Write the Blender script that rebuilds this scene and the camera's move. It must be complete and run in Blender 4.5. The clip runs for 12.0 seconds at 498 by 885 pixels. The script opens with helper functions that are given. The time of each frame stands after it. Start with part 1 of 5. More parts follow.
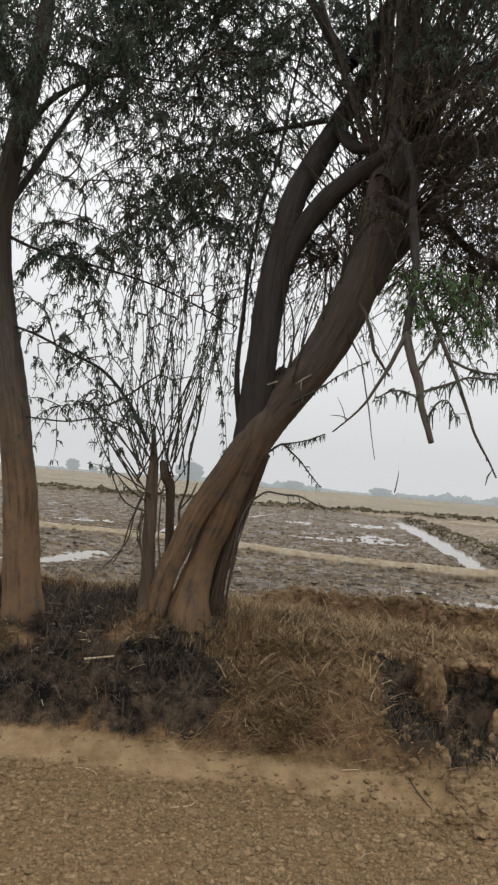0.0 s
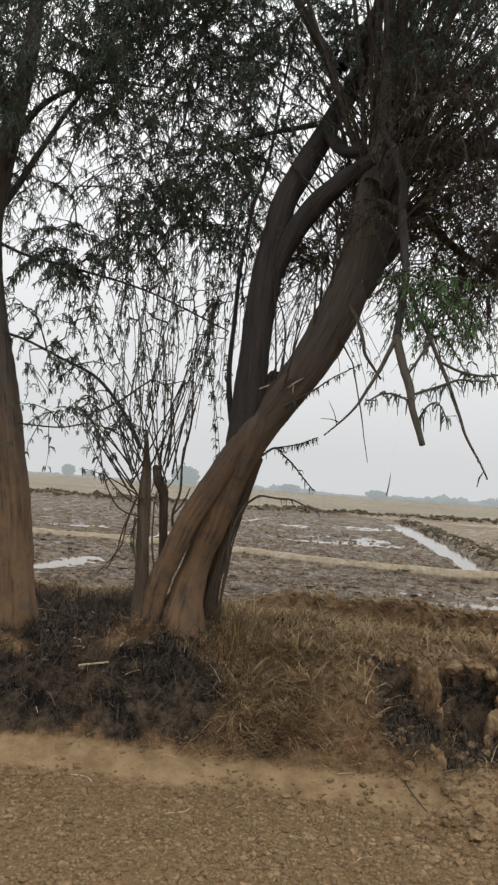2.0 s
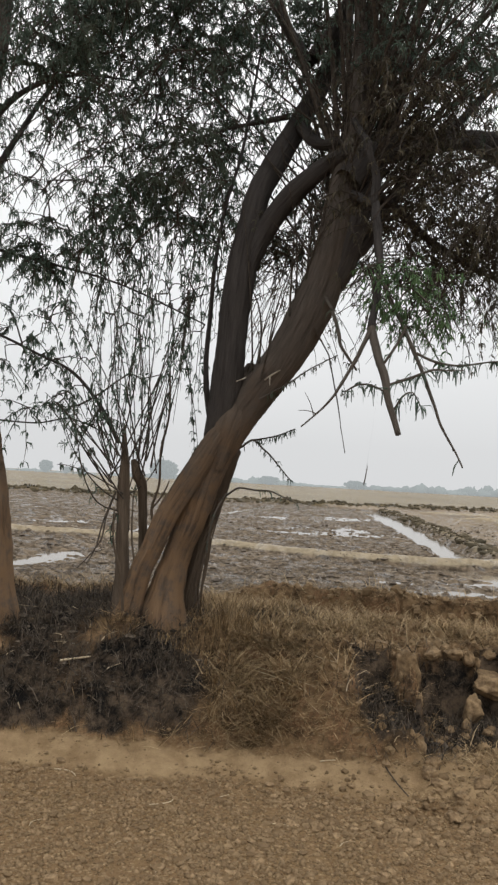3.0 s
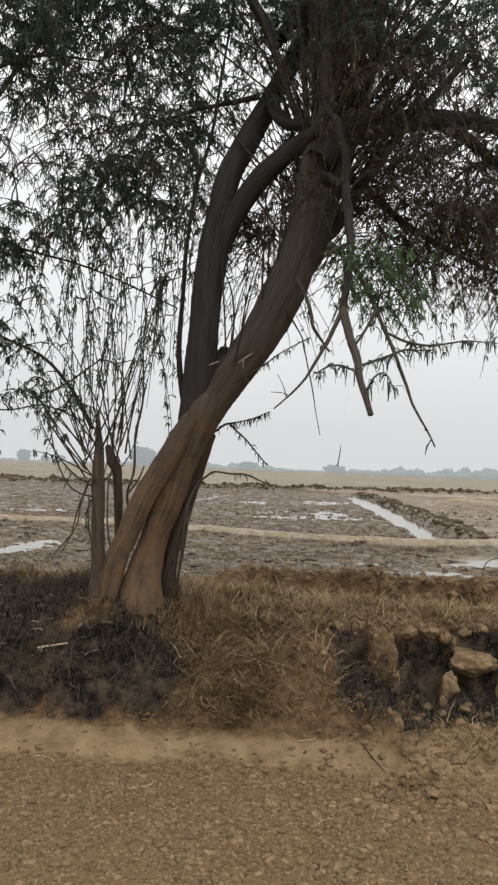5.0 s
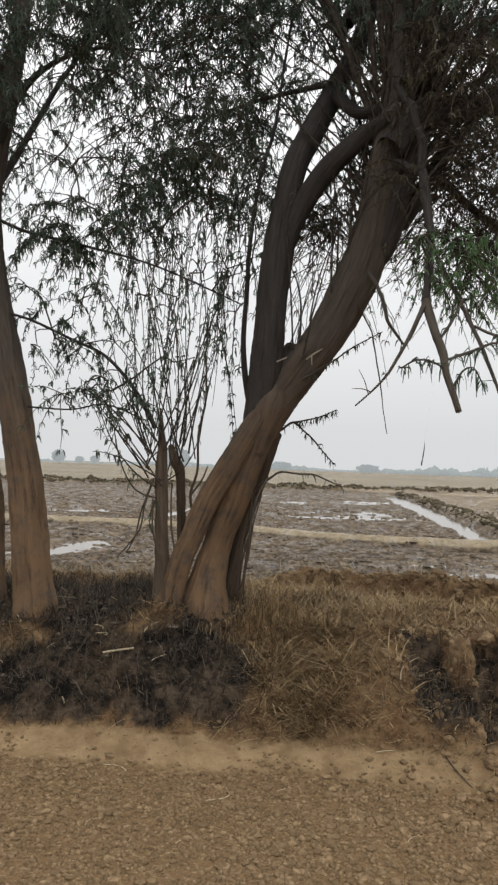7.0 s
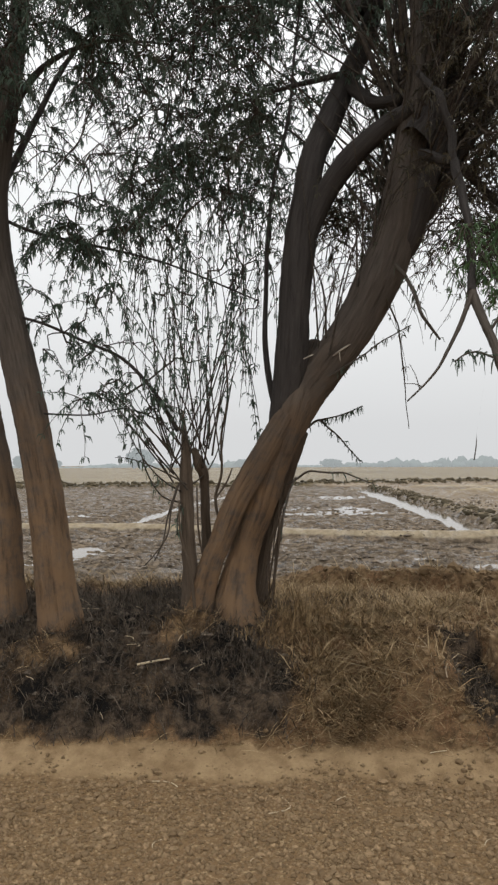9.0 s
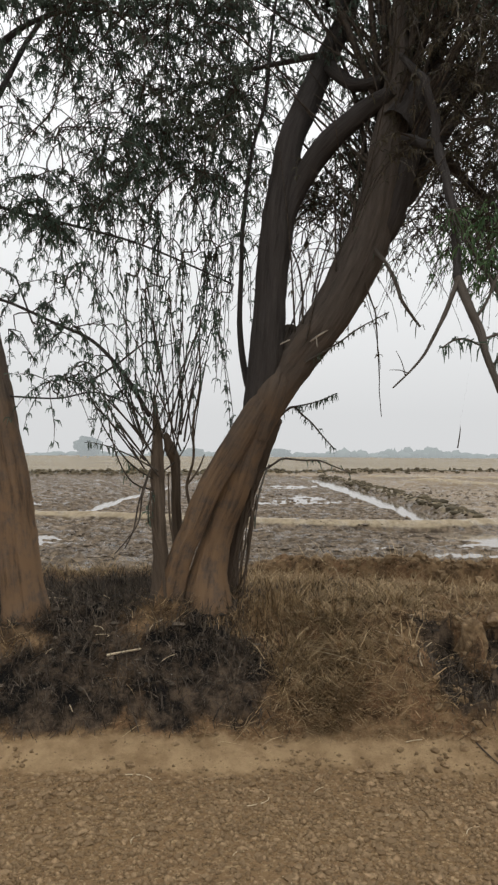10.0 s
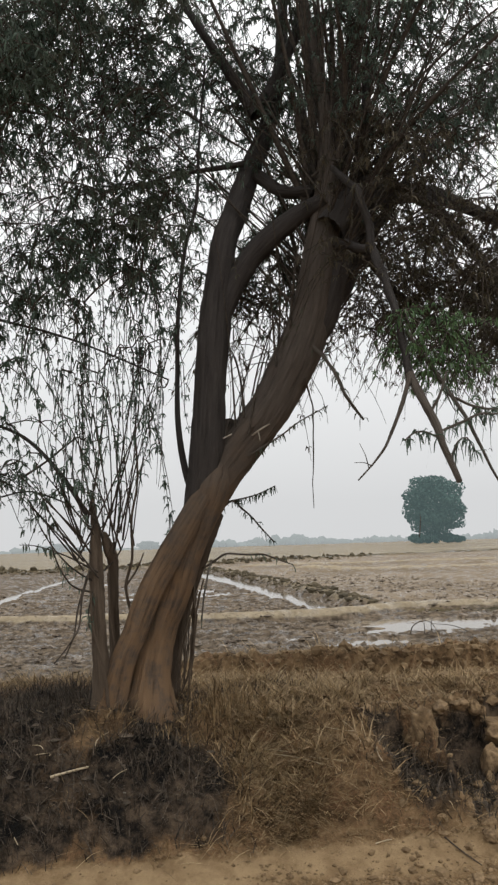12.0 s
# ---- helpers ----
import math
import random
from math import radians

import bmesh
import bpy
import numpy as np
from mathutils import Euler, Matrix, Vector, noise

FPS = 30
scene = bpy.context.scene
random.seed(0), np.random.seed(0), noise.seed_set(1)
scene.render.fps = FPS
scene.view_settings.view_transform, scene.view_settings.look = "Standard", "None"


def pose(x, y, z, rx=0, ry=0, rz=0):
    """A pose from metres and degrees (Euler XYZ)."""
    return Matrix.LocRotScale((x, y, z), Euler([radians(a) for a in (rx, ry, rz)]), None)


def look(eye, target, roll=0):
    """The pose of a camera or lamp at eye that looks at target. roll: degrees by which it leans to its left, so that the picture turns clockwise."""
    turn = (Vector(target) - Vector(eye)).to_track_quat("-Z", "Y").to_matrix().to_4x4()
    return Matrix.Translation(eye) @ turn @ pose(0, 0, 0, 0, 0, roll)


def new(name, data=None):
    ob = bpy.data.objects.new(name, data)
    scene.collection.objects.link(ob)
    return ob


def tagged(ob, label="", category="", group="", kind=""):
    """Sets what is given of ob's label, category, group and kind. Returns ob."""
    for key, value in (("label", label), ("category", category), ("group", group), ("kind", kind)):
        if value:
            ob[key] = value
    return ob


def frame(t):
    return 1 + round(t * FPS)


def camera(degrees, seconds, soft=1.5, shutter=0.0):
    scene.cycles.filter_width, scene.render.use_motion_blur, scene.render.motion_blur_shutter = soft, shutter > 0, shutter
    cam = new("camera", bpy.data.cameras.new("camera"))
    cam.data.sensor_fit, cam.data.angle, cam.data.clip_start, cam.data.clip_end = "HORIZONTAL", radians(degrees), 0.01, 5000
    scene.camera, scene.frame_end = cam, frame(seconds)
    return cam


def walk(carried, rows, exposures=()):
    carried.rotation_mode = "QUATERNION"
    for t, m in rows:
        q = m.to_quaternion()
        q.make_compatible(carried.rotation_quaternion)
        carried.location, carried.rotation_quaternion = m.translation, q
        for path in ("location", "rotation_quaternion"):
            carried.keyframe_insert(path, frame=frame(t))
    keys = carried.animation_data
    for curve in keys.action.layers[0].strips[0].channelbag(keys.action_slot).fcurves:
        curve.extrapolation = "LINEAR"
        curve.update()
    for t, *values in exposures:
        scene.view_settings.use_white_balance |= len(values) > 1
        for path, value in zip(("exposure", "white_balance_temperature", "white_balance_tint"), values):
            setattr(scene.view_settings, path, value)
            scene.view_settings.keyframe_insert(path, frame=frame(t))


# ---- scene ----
cam = camera(34.5, 12.0, 2.4)
PATH = [
    (0, (0.066, 0.07, 1.626), (0.046, 2.068, 1.727), 4.8),
    (0.5, (0.073, 0.078, 1.627), (0.057, 2.076, 1.729), 4.8),
    (1, (0.079, 0.073, 1.63), (0.056, 2.07, 1.736), 4.4),
    (1.5, (0.082, 0.069, 1.631), (0.063, 2.066, 1.74), 4.2),
    (2, (0.086, 0.069, 1.63), (0.076, 2.065, 1.741), 4.2),
    (2.5, (0.091, 0.065, 1.624), (0.073, 2.061, 1.734), 3.6),
    (3, (0.089, 0.046, 1.628), (0.134, 2.044, 1.724), 3.2),
    (3.5, (0.118, 0.046, 1.628), (0.245, 2.04, 1.712), 2.9),
    (5.5, (0.118, 0.067, 1.612), (0.199, 2.064, 1.673), 1.8),
    (6, (0.081, 0.089, 1.615), (0.121, 2.088, 1.68), 2.1),
    (6.5, (0.025, 0.121, 1.617), (0.039, 2.12, 1.68), 2.4),
    (7, (-0.101, 0.219, 1.606), (-0.082, 2.218, 1.666), 2.0),
    (7.5, (-0.202, 0.286, 1.62), (-0.179, 2.285, 1.682), 1.0),
    (9.5, (-0.588, 0.385, 1.616), (-0.418, 2.377, 1.666), 0.1),
    (10, (-0.655, 0.46, 1.603), (-0.414, 2.445, 1.633), 0.4),
    (10.5, (-0.753, 0.593, 1.59), (-0.442, 2.568, 1.65), -0.7),
    (11, (-0.851, 0.636, 1.606), (-0.447, 2.591, 1.722), -0.8),
    (11.5, (-0.952, 0.615, 1.631), (-0.461, 2.544, 1.819), -0.9),
    (12, (-1.1, 0.592, 1.634), (-0.535, 2.494, 1.885), -1.8),
]
walk(cam, [(t, look(eye, target, roll)) for t, eye, target, roll in PATH], [(0, 0.0), (2.5, 0.0), (3.5, 0.1), (5.5, 0.05), (7.5, 0.06), (9.5, 0.02), (11, 0.06), (12, 0.0)])

# ---- light ----
world = bpy.data.worlds.new("overcast_sky")
scene.world = world
world.use_nodes = True
wn, wl = world.node_tree.nodes, world.node_tree.links
sky = wn.new("ShaderNodeTexSky")
sky.sky_type, sky.sun_disc = "NISHITA", False
sky.sun_elevation, sky.sun_rotation = radians(55), radians(150)
sky.dust_density, sky.air_density = 6.0, 1.2
grey = wn.new("ShaderNodeHueSaturation")
grey.inputs["Saturation"].default_value = 0.25
grey.inputs["Value"].default_value = 0.10
veil = wn.new("ShaderNodeMix")
veil.data_type = "RGBA"
veil.inputs["Factor"].default_value = 0.85
up = wn.new("ShaderNodeSeparateXYZ")
wl.new(wn.new("ShaderNodeTexCoord").outputs["Generated"], up.inputs[0])
rise = wn.new("ShaderNodeMapRange")
rise.inputs["From Min"].default_value, rise.inputs["From Max"].default_value = 0.05, 1.0
wl.new(up.outputs["Z"], rise.inputs["Value"])
cloud = wn.new("ShaderNodeMix")
cloud.data_type = "RGBA"
cloud.inputs["A"].default_value = (0.78, 0.79, 0.80, 1)
cloud.inputs["B"].default_value = (1.72, 1.73, 1.73, 1)
wl.new(rise.outputs[0], cloud.inputs["Factor"])
wl.new(cloud.outputs["Result"], veil.inputs["B"])
wl.new(sky.outputs[0], grey.inputs["Color"])
wl.new(grey.outputs[0], veil.inputs["A"])
wl.new(veil.outputs["Result"], wn["Background"].inputs["Color"])
wn["Background"].inputs["Strength"].default_value = 1.0
sun = new("sun", bpy.data.lights.new("sun", "SUN"))
sun.data.energy, sun.data.angle, sun.data.color = 0.4, radians(25), (1.0, 0.94, 0.86)
sun.matrix_world = look((4, -7, 12), (0, 0, 0))

# ---- materials ----


class Nodes:
    """A small wrapper that writes node materials."""

    def __init__(self, name, rough=0.8, spec=0.3):
        self.mat = bpy.data.materials.new(name)
        self.mat.use_nodes = True
        self.t = self.mat.node_tree
        self.bsdf = self.t.nodes["Principled BSDF"]
        self.bsdf.inputs["Roughness"].default_value = rough
        self.bsdf.inputs["Specular IOR Level"].default_value = spec
        self.coord = self.t.nodes.new("ShaderNodeTexCoord")

    def link(self, a, b):
        self.t.links.new(a, b)

    def attr(self, name):
        n = self.t.nodes.new("ShaderNodeAttribute")
        n.attribute_name = name
        return n.outputs["Fac"]

    def scaled(self, sx, sy, sz, out="Object"):
        n = self.t.nodes.new("ShaderNodeMapping")
        n.inputs["Scale"].default_value = (sx, sy, sz)
        self.link(self.coord.outputs[out], n.inputs["Vector"])
        return n.outputs[0]

    def noise(self, scale, detail=4, rough=0.6, vec=None, lo=None, hi=None):
        n = self.t.nodes.new("ShaderNodeTexNoise")
        n.inputs["Scale"].default_value = scale
        n.inputs["Detail"].default_value = detail
        n.inputs["Roughness"].default_value = rough
        self.link(vec or self.coord.outputs["Object"], n.inputs["Vector"])
        return self.span(n.outputs["Fac"], lo, hi) if lo is not None else n.outputs["Fac"]

    def cells(self, scale, vec=None, feature="F1"):
        n = self.t.nodes.new("ShaderNodeTexVoronoi")
        n.feature = feature
        n.inputs["Scale"].default_value = scale
        self.link(vec or self.coord.outputs["Object"], n.inputs["Vector"])
        return n.outputs["Distance"]

    def span(self, value, lo, hi, to0=0.0, to1=1.0):
        n = self.t.nodes.new("ShaderNodeMapRange")
        n.interpolation_type = "SMOOTHSTEP"
        for key, v in (("From Min", lo), ("From Max", hi), ("To Min", to0), ("To Max", to1)):
            n.inputs[key].default_value = v
        self.link(value, n.inputs["Value"])
        return n.outputs[0]

    def math(self, op, a, b):
        n = self.t.nodes.new("ShaderNodeMath")
        n.operation = op
        for i, v in enumerate((a, b)):
            if isinstance(v, (int, float)):
                n.inputs[i].default_value = v
            else:
                self.link(v, n.inputs[i])
        return n.outputs[0]

    def mix(self, fac, a, b):
        n = self.t.nodes.new("ShaderNodeMix")
        n.data_type = "RGBA"
        for key, v in (("Factor", fac), ("A", a), ("B", b)):
            if isinstance(v, tuple):
                n.inputs[key].default_value = (*v, 1)
            elif isinstance(v, (int, float)):
                n.inputs[key].default_value = v
            else:
                self.link(v, n.inputs[key])
        return n.outputs["Result"]

    def bump(self, height, strength, distance):
        n = self.t.nodes.new("ShaderNodeBump")
        n.inputs["Strength"].default_value = strength
        n.inputs["Distance"].default_value = distance
        self.link(height, n.inputs["Height"])
        self.link(n.outputs[0], self.bsdf.inputs["Normal"])

    def rnd(self):
        return self.t.nodes.new("ShaderNodeNewGeometry").outputs["Random Per Island"]

    def done(self, color, rough=None):
        if isinstance(color, tuple):
            self.bsdf.inputs["Base Color"].default_value = (*color, 1)
        else:
            self.link(color, self.bsdf.inputs["Base Color"])
        if rough is not None:
            self.link(rough, self.bsdf.inputs["Roughness"])
        return self.mat


def ground_material():
    m = Nodes("earth", 0.95, 0.04)
    grain, fine, broad = m.noise(9, 6, 0.65), m.noise(60, 5, 0.7), m.noise(1.1, 4, 0.6)
    rag = m.math("MULTIPLY", m.math("SUBTRACT", m.noise(7, 7, 0.75), 0.5), 1.4)

    def zone(name, lo=0.35, hi=0.65):
        return m.span(m.math("ADD", m.attr(name), rag), lo, hi)

    road = m.mix(m.span(fine, 0.3, 0.7), (0.145, 0.092, 0.047), (0.272, 0.180, 0.096))
    road = m.mix(m.span(broad, 0.35, 0.7), road, (0.215, 0.138, 0.075))
    road = m.mix(m.span(m.noise(26, 6, 0.75), 0.52, 0.64), road, (0.10, 0.067, 0.036))
    road = m.mix(m.span(m.noise(33, 5, 0.7), 0.54, 0.64), road, (0.36, 0.262, 0.152))
    sand = m.mix(m.span(m.math("ADD", m.math("MULTIPLY", grain, 0.6), m.math("MULTIPLY", m.noise(2.5, 6, 0.7), 0.4)), 0.36, 0.62), (0.225, 0.150, 0.082), (0.355, 0.252, 0.143))
    soil = m.mix(m.span(grain, 0.3, 0.7), (0.05, 0.031, 0.017), (0.29, 0.19, 0.104))
    soil = m.mix(m.span(m.noise(2.6, 5, 0.7), 0.5, 0.62), soil, m.mix(m.span(fine, 0.3, 0.7), (0.115, 0.068, 0.036), (0.27, 0.162, 0.09)))
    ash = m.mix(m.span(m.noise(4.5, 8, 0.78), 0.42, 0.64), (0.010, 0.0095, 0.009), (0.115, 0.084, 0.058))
    mud = m.mix(m.span(m.noise(5.5, 8, 0.78), 0.38, 0.64), (0.045, 0.034, 0.024), (0.25, 0.195, 0.138))
    mud = m.mix(m.span(m.noise(1, 6, 0.7, m.scaled(0.5, 1.6, 1)), 0.45, 0.65), mud, m.mix(m.span(m.noise(8, 6, 0.7), 0.4, 0.6), (0.04, 0.03, 0.021), (0.15, 0.114, 0.078)))
    dry = m.mix(m.span(m.noise(0.35, 6, 0.7), 0.3, 0.7), (0.165, 0.128, 0.088), (0.265, 0.21, 0.148))
    crop = m.mix(m.span(m.noise(0.06, 6, 0.6), 0.3, 0.7), (0.170, 0.140, 0.094), (0.268, 0.222, 0.152))
    scrub = m.mix(m.span(m.noise(0.8, 5, 0.7), 0.35, 0.65), (0.05, 0.045, 0.028), (0.15, 0.115, 0.065))
    col = m.mix(m.attr("bank"), road, soil)
    col = m.mix(zone("sand", 0.2, 0.8), col, sand)
    col = m.mix(zone("burn_and_shade", 0.2, 0.62), col, m.mix(m.span(m.noise(13, 6, 0.7), 0.35, 0.65), (0.05, 0.034, 0.021), (0.125, 0.083, 0.05)))
    col = m.mix(zone("burn_and_shade", 0.4, 0.74), col, ash)
    col = m.mix(m.attr("field"), col, mud)
    col = m.mix(zone("dry"), col, dry)
    col = m.mix(m.span(m.math("ADD", m.attr("ridge"), m.math("MULTIPLY", rag, 0.35)), 0.25, 0.55), col, m.mix(m.span(grain, 0.3, 0.7), (0.245, 0.198, 0.132), (0.37, 0.306, 0.213)))
    col = m.mix(m.attr("far"), col, crop)
    col = m.mix(zone("scrub"), col, scrub)
    m.bump(m.math("ADD", m.math("ADD", m.math("MULTIPLY", m.cells(28), 0.6), m.math("MULTIPLY", m.cells(70), 0.3)), m.math("ADD", fine, m.noise(16, 8, 0.8))), 0.6, 0.02)
    wet = m.math("MULTIPLY", m.attr("field"), m.span(m.noise(3.4, 7, 0.75), 0.45, 0.6))
    m.link(m.math("ADD", m.math("MULTIPLY", wet, 0.3), 0.04), m.bsdf.inputs["Specular IOR Level"])
    return m.done(col, m.span(wet, 0.0, 1.0, 0.95, 0.22))


def bark_material(name, dark, light, dust=None):
    """Fissured bark; where dust is given, road dust clings to the lower trunk in patches."""
    m = Nodes(name, 0.9, 0.15)
    strips = m.noise(1, 9, 0.7, m.scaled(58, 4.2, 1, "UV"))
    fissure = m.noise(1, 8, 0.68, m.scaled(42, 2.6, 1, "UV"))
    scales = m.noise(1, 5, 0.7, m.scaled(90, 24, 1, "UV"))
    stain = m.noise(3.1, 6, 0.65)
    col = m.mix(m.span(strips, 0.1, 0.9), dark, light)
    col = m.mix(m.span(stain, 0.42, 0.72), col, tuple(c * 0.6 for c in light))
    if dust:
        z = m.t.nodes.new("ShaderNodeSeparateXYZ")
        m.link(m.coord.outputs["Object"], z.inputs[0])
        cling = m.span(m.math("ADD", z.outputs["Z"], m.math("MULTIPLY", m.noise(4, 5, 0.7), 1.2)), 1.75, 3.1, 0.92, 0.0)
        col = m.mix(m.math("MULTIPLY", cling, m.span(m.math("ADD", m.math("MULTIPLY", strips, 0.3), m.math("MULTIPLY", m.noise(9, 6, 0.7), 0.7)), 0.3, 0.58)), col, dust)
    col = m.mix(m.span(fissure, 0.34, 0.45, 0.42, 0.0), col, tuple(c * 0.55 for c in dark))
    m.bump(m.math("ADD", m.math("ADD", strips, m.math("MULTIPLY", m.span(fissure, 0.3, 0.52), 0.9)), m.math("MULTIPLY", scales, 0.35)), 0.65, 0.022)
    return m.done(col)


def leaf_material(name, a, b, c):
    m = Nodes(name, 0.55, 0.35)
    col = m.mix(m.rnd(), a, b)
    col = m.mix(m.noise(0.9, 3, 0.5, None, 0.5, 0.75), col, c)
    m.done(col)
    thin = m.t.nodes.new("ShaderNodeBsdfTranslucent")
    m.link(col, thin.inputs["Color"])
    both = m.t.nodes.new("ShaderNodeMixShader")
    both.inputs[0].default_value = 0.42
    m.link(m.bsdf.outputs[0], both.inputs[1])
    m.link(thin.outputs[0], both.inputs[2])
    m.link(both.outputs[0], m.t.nodes["Material Output"].inputs["Surface"])
    return m.mat


def island_material(name, a, b, rough=0.9, bump=0.0, scale=60):
    m = Nodes(name, rough, 0.2)
    col = m.mix(m.rnd(), a, b)
    n = m.noise(scale, 5, 0.65)
    col = m.mix(m.span(n, 0.35, 0.7), col, tuple(0.65 * (p + q) / 2 for p, q in zip(a, b)))
    if bump:
        m.bump(n, 0.8, bump)
    return m.done(col)


def plain_material(name, a, b, scale=20, rough=0.85, bump=0.004):
    m = Nodes(name, rough, 0.3)
    n = m.noise(scale, 6, 0.65)
    m.bump(n, 0.7, bump)
    return m.done(m.mix(m.span(n, 0.32, 0.68), a, b))


def haze_glow_material(name, color, air):
    """Foliage of distant trees; the misty air before them is put in as an even glow."""
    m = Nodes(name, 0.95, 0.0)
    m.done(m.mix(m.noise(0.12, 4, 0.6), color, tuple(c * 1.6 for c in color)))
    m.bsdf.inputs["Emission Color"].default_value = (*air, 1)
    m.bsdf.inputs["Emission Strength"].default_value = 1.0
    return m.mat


EARTH = ground_material()
BARK = bark_material("tree_bark", (0.046, 0.039, 0.033), (0.148, 0.124, 0.105), (0.205, 0.129, 0.073))
BARK_GREY = bark_material("limb_bark", (0.029, 0.026, 0.025), (0.084, 0.075, 0.070))
# darker bark for the back trunk, with the shade it stands in put into the colour
SHADED_BARK = bark_material("shaded_bark", (0.042, 0.032, 0.026), (0.13, 0.098, 0.073))
DEADBARK = bark_material("weathered_dead_bark", (0.06, 0.051, 0.043), (0.165, 0.141, 0.118))
STEMBARK = bark_material("shrub_bark", (0.055, 0.042, 0.033), (0.19, 0.145, 0.105))
TWIG = plain_material("twig_bark", (0.028, 0.023, 0.018), (0.078, 0.061, 0.047), 30)
LEAF = leaf_material("mesquite_leaf", (0.040, 0.066, 0.048), (0.112, 0.158, 0.116), (0.082, 0.090, 0.062))
FRESH = leaf_material("fresh_leaf", (0.055, 0.115, 0.048), (0.145, 0.245, 0.105), (0.09, 0.14, 0.065))
DEADLEAF = leaf_material("withered_leaf", (0.045, 0.04, 0.026), (0.12, 0.10, 0.062), (0.06, 0.062, 0.038))
STRAW = island_material("dry_straw", (0.045, 0.028, 0.015), (0.52, 0.36, 0.19))
BLEACHED = island_material("bleached_straw", (0.24, 0.163, 0.086), (0.62, 0.47, 0.28))
CHAR = island_material("charred_stubble", (0.010, 0.009, 0.008), (0.175, 0.138, 0.103))
CLOD = island_material("soil_clods", (0.15, 0.098, 0.052), (0.35, 0.243, 0.138), 0.95, 0.006, 45)
DULL = plain_material("weathered_wood", (0.24, 0.21, 0.17), (0.42, 0.375, 0.31), 40, 0.8, 0.002)
PALE = plain_material("peeled_wood", (0.42, 0.33, 0.21), (0.60, 0.50, 0.35), 40, 0.7, 0.002)
BIGCLOD = plain_material("bank_clod", (0.12, 0.078, 0.043), (0.31, 0.213, 0.118), 22, 0.95, 0.012)
# far trees: the second colour is air haze, painted on as emission
HAZE = haze_glow_material("hazed_far_foliage", (0.05, 0.06, 0.055), (0.30, 0.322, 0.33))
MIDTREE = haze_glow_material("hazed_field_tree_foliage", (0.042, 0.072, 0.06), (0.055, 0.075, 0.078))
water_nodes = Nodes("still_water", 0.06, 0.5)
water_nodes.bsdf.inputs["IOR"].default_value = 1.33
water_nodes.bump(water_nodes.noise(6, 3, 0.5), 0.05, 0.02)
WATER = water_nodes.done((0.20, 0.165, 0.125))

# ---- mesh helpers ----
RNG = np.random.default_rng(7)


def np_mesh(name, verts, faces, mat, uv=None, smooth=True):
    """A mesh from arrays: faces is a list of index arrays, each n x 3 or n x 4."""
    me = bpy.data.meshes.new(name)
    faces = [np.asarray(f, dtype=np.int32) for f in faces if len(f)]
    idx = np.concatenate([f.ravel() for f in faces])
    tot = np.concatenate([np.full(len(f), f.shape[1], dtype=np.int32) for f in faces])
    start = np.concatenate([[0], np.cumsum(tot)[:-1]]).astype(np.int32)
    me.vertices.add(len(verts))
    me.vertices.foreach_set("co", np.asarray(verts, dtype=np.float32).ravel())
    me.loops.add(len(idx))
    me.loops.foreach_set("vertex_index", idx)
    me.polygons.add(len(tot))
    me.polygons.foreach_set("loop_start", start)
    me.polygons.foreach_set("loop_total", tot)
    me.polygons.foreach_set("use_smooth", np.full(len(tot), smooth, dtype=bool))
    if uv is not None:
        layer = me.uv_layers.new(name="UVMap")
        layer.data.foreach_set("uv", np.asarray(uv, dtype=np.float32)[idx].ravel())
    me.materials.append(mat)
    me.update(calc_edges=True)
    return me


def part(name, me, parent, label=""):
    ob = new(name, me)
    ob.parent = parent
    if label:
        ob["label"] = label
    return ob


def smooth_path(pts, rad, step):
    """A Catmull-Rom path through the points, with radii, resampled."""
    p, r = np.asarray(pts, float), np.asarray(rad, float)
    out, outr = [], []
    for i in range(len(p) - 1):
        a, b, c, d = p[max(i - 1, 0)], p[i], p[i + 1], p[min(i + 2, len(p) - 1)]
        n = max(2, int(np.linalg.norm(c - b) / step))
        t = np.linspace(0, 1, n, endpoint=False)[:, None]
        out.append(0.5 * (2 * b + (c - a) * t + (2 * a - 5 * b + 4 * c - d) * t**2 + (3 * b - a - 3 * c + d) * t**3))
        outr.append(r[i] + (r[i + 1] - r[i]) * t[:, 0])
    return np.vstack(out + [p[-1:]]), np.concatenate(outr + [r[-1:]])


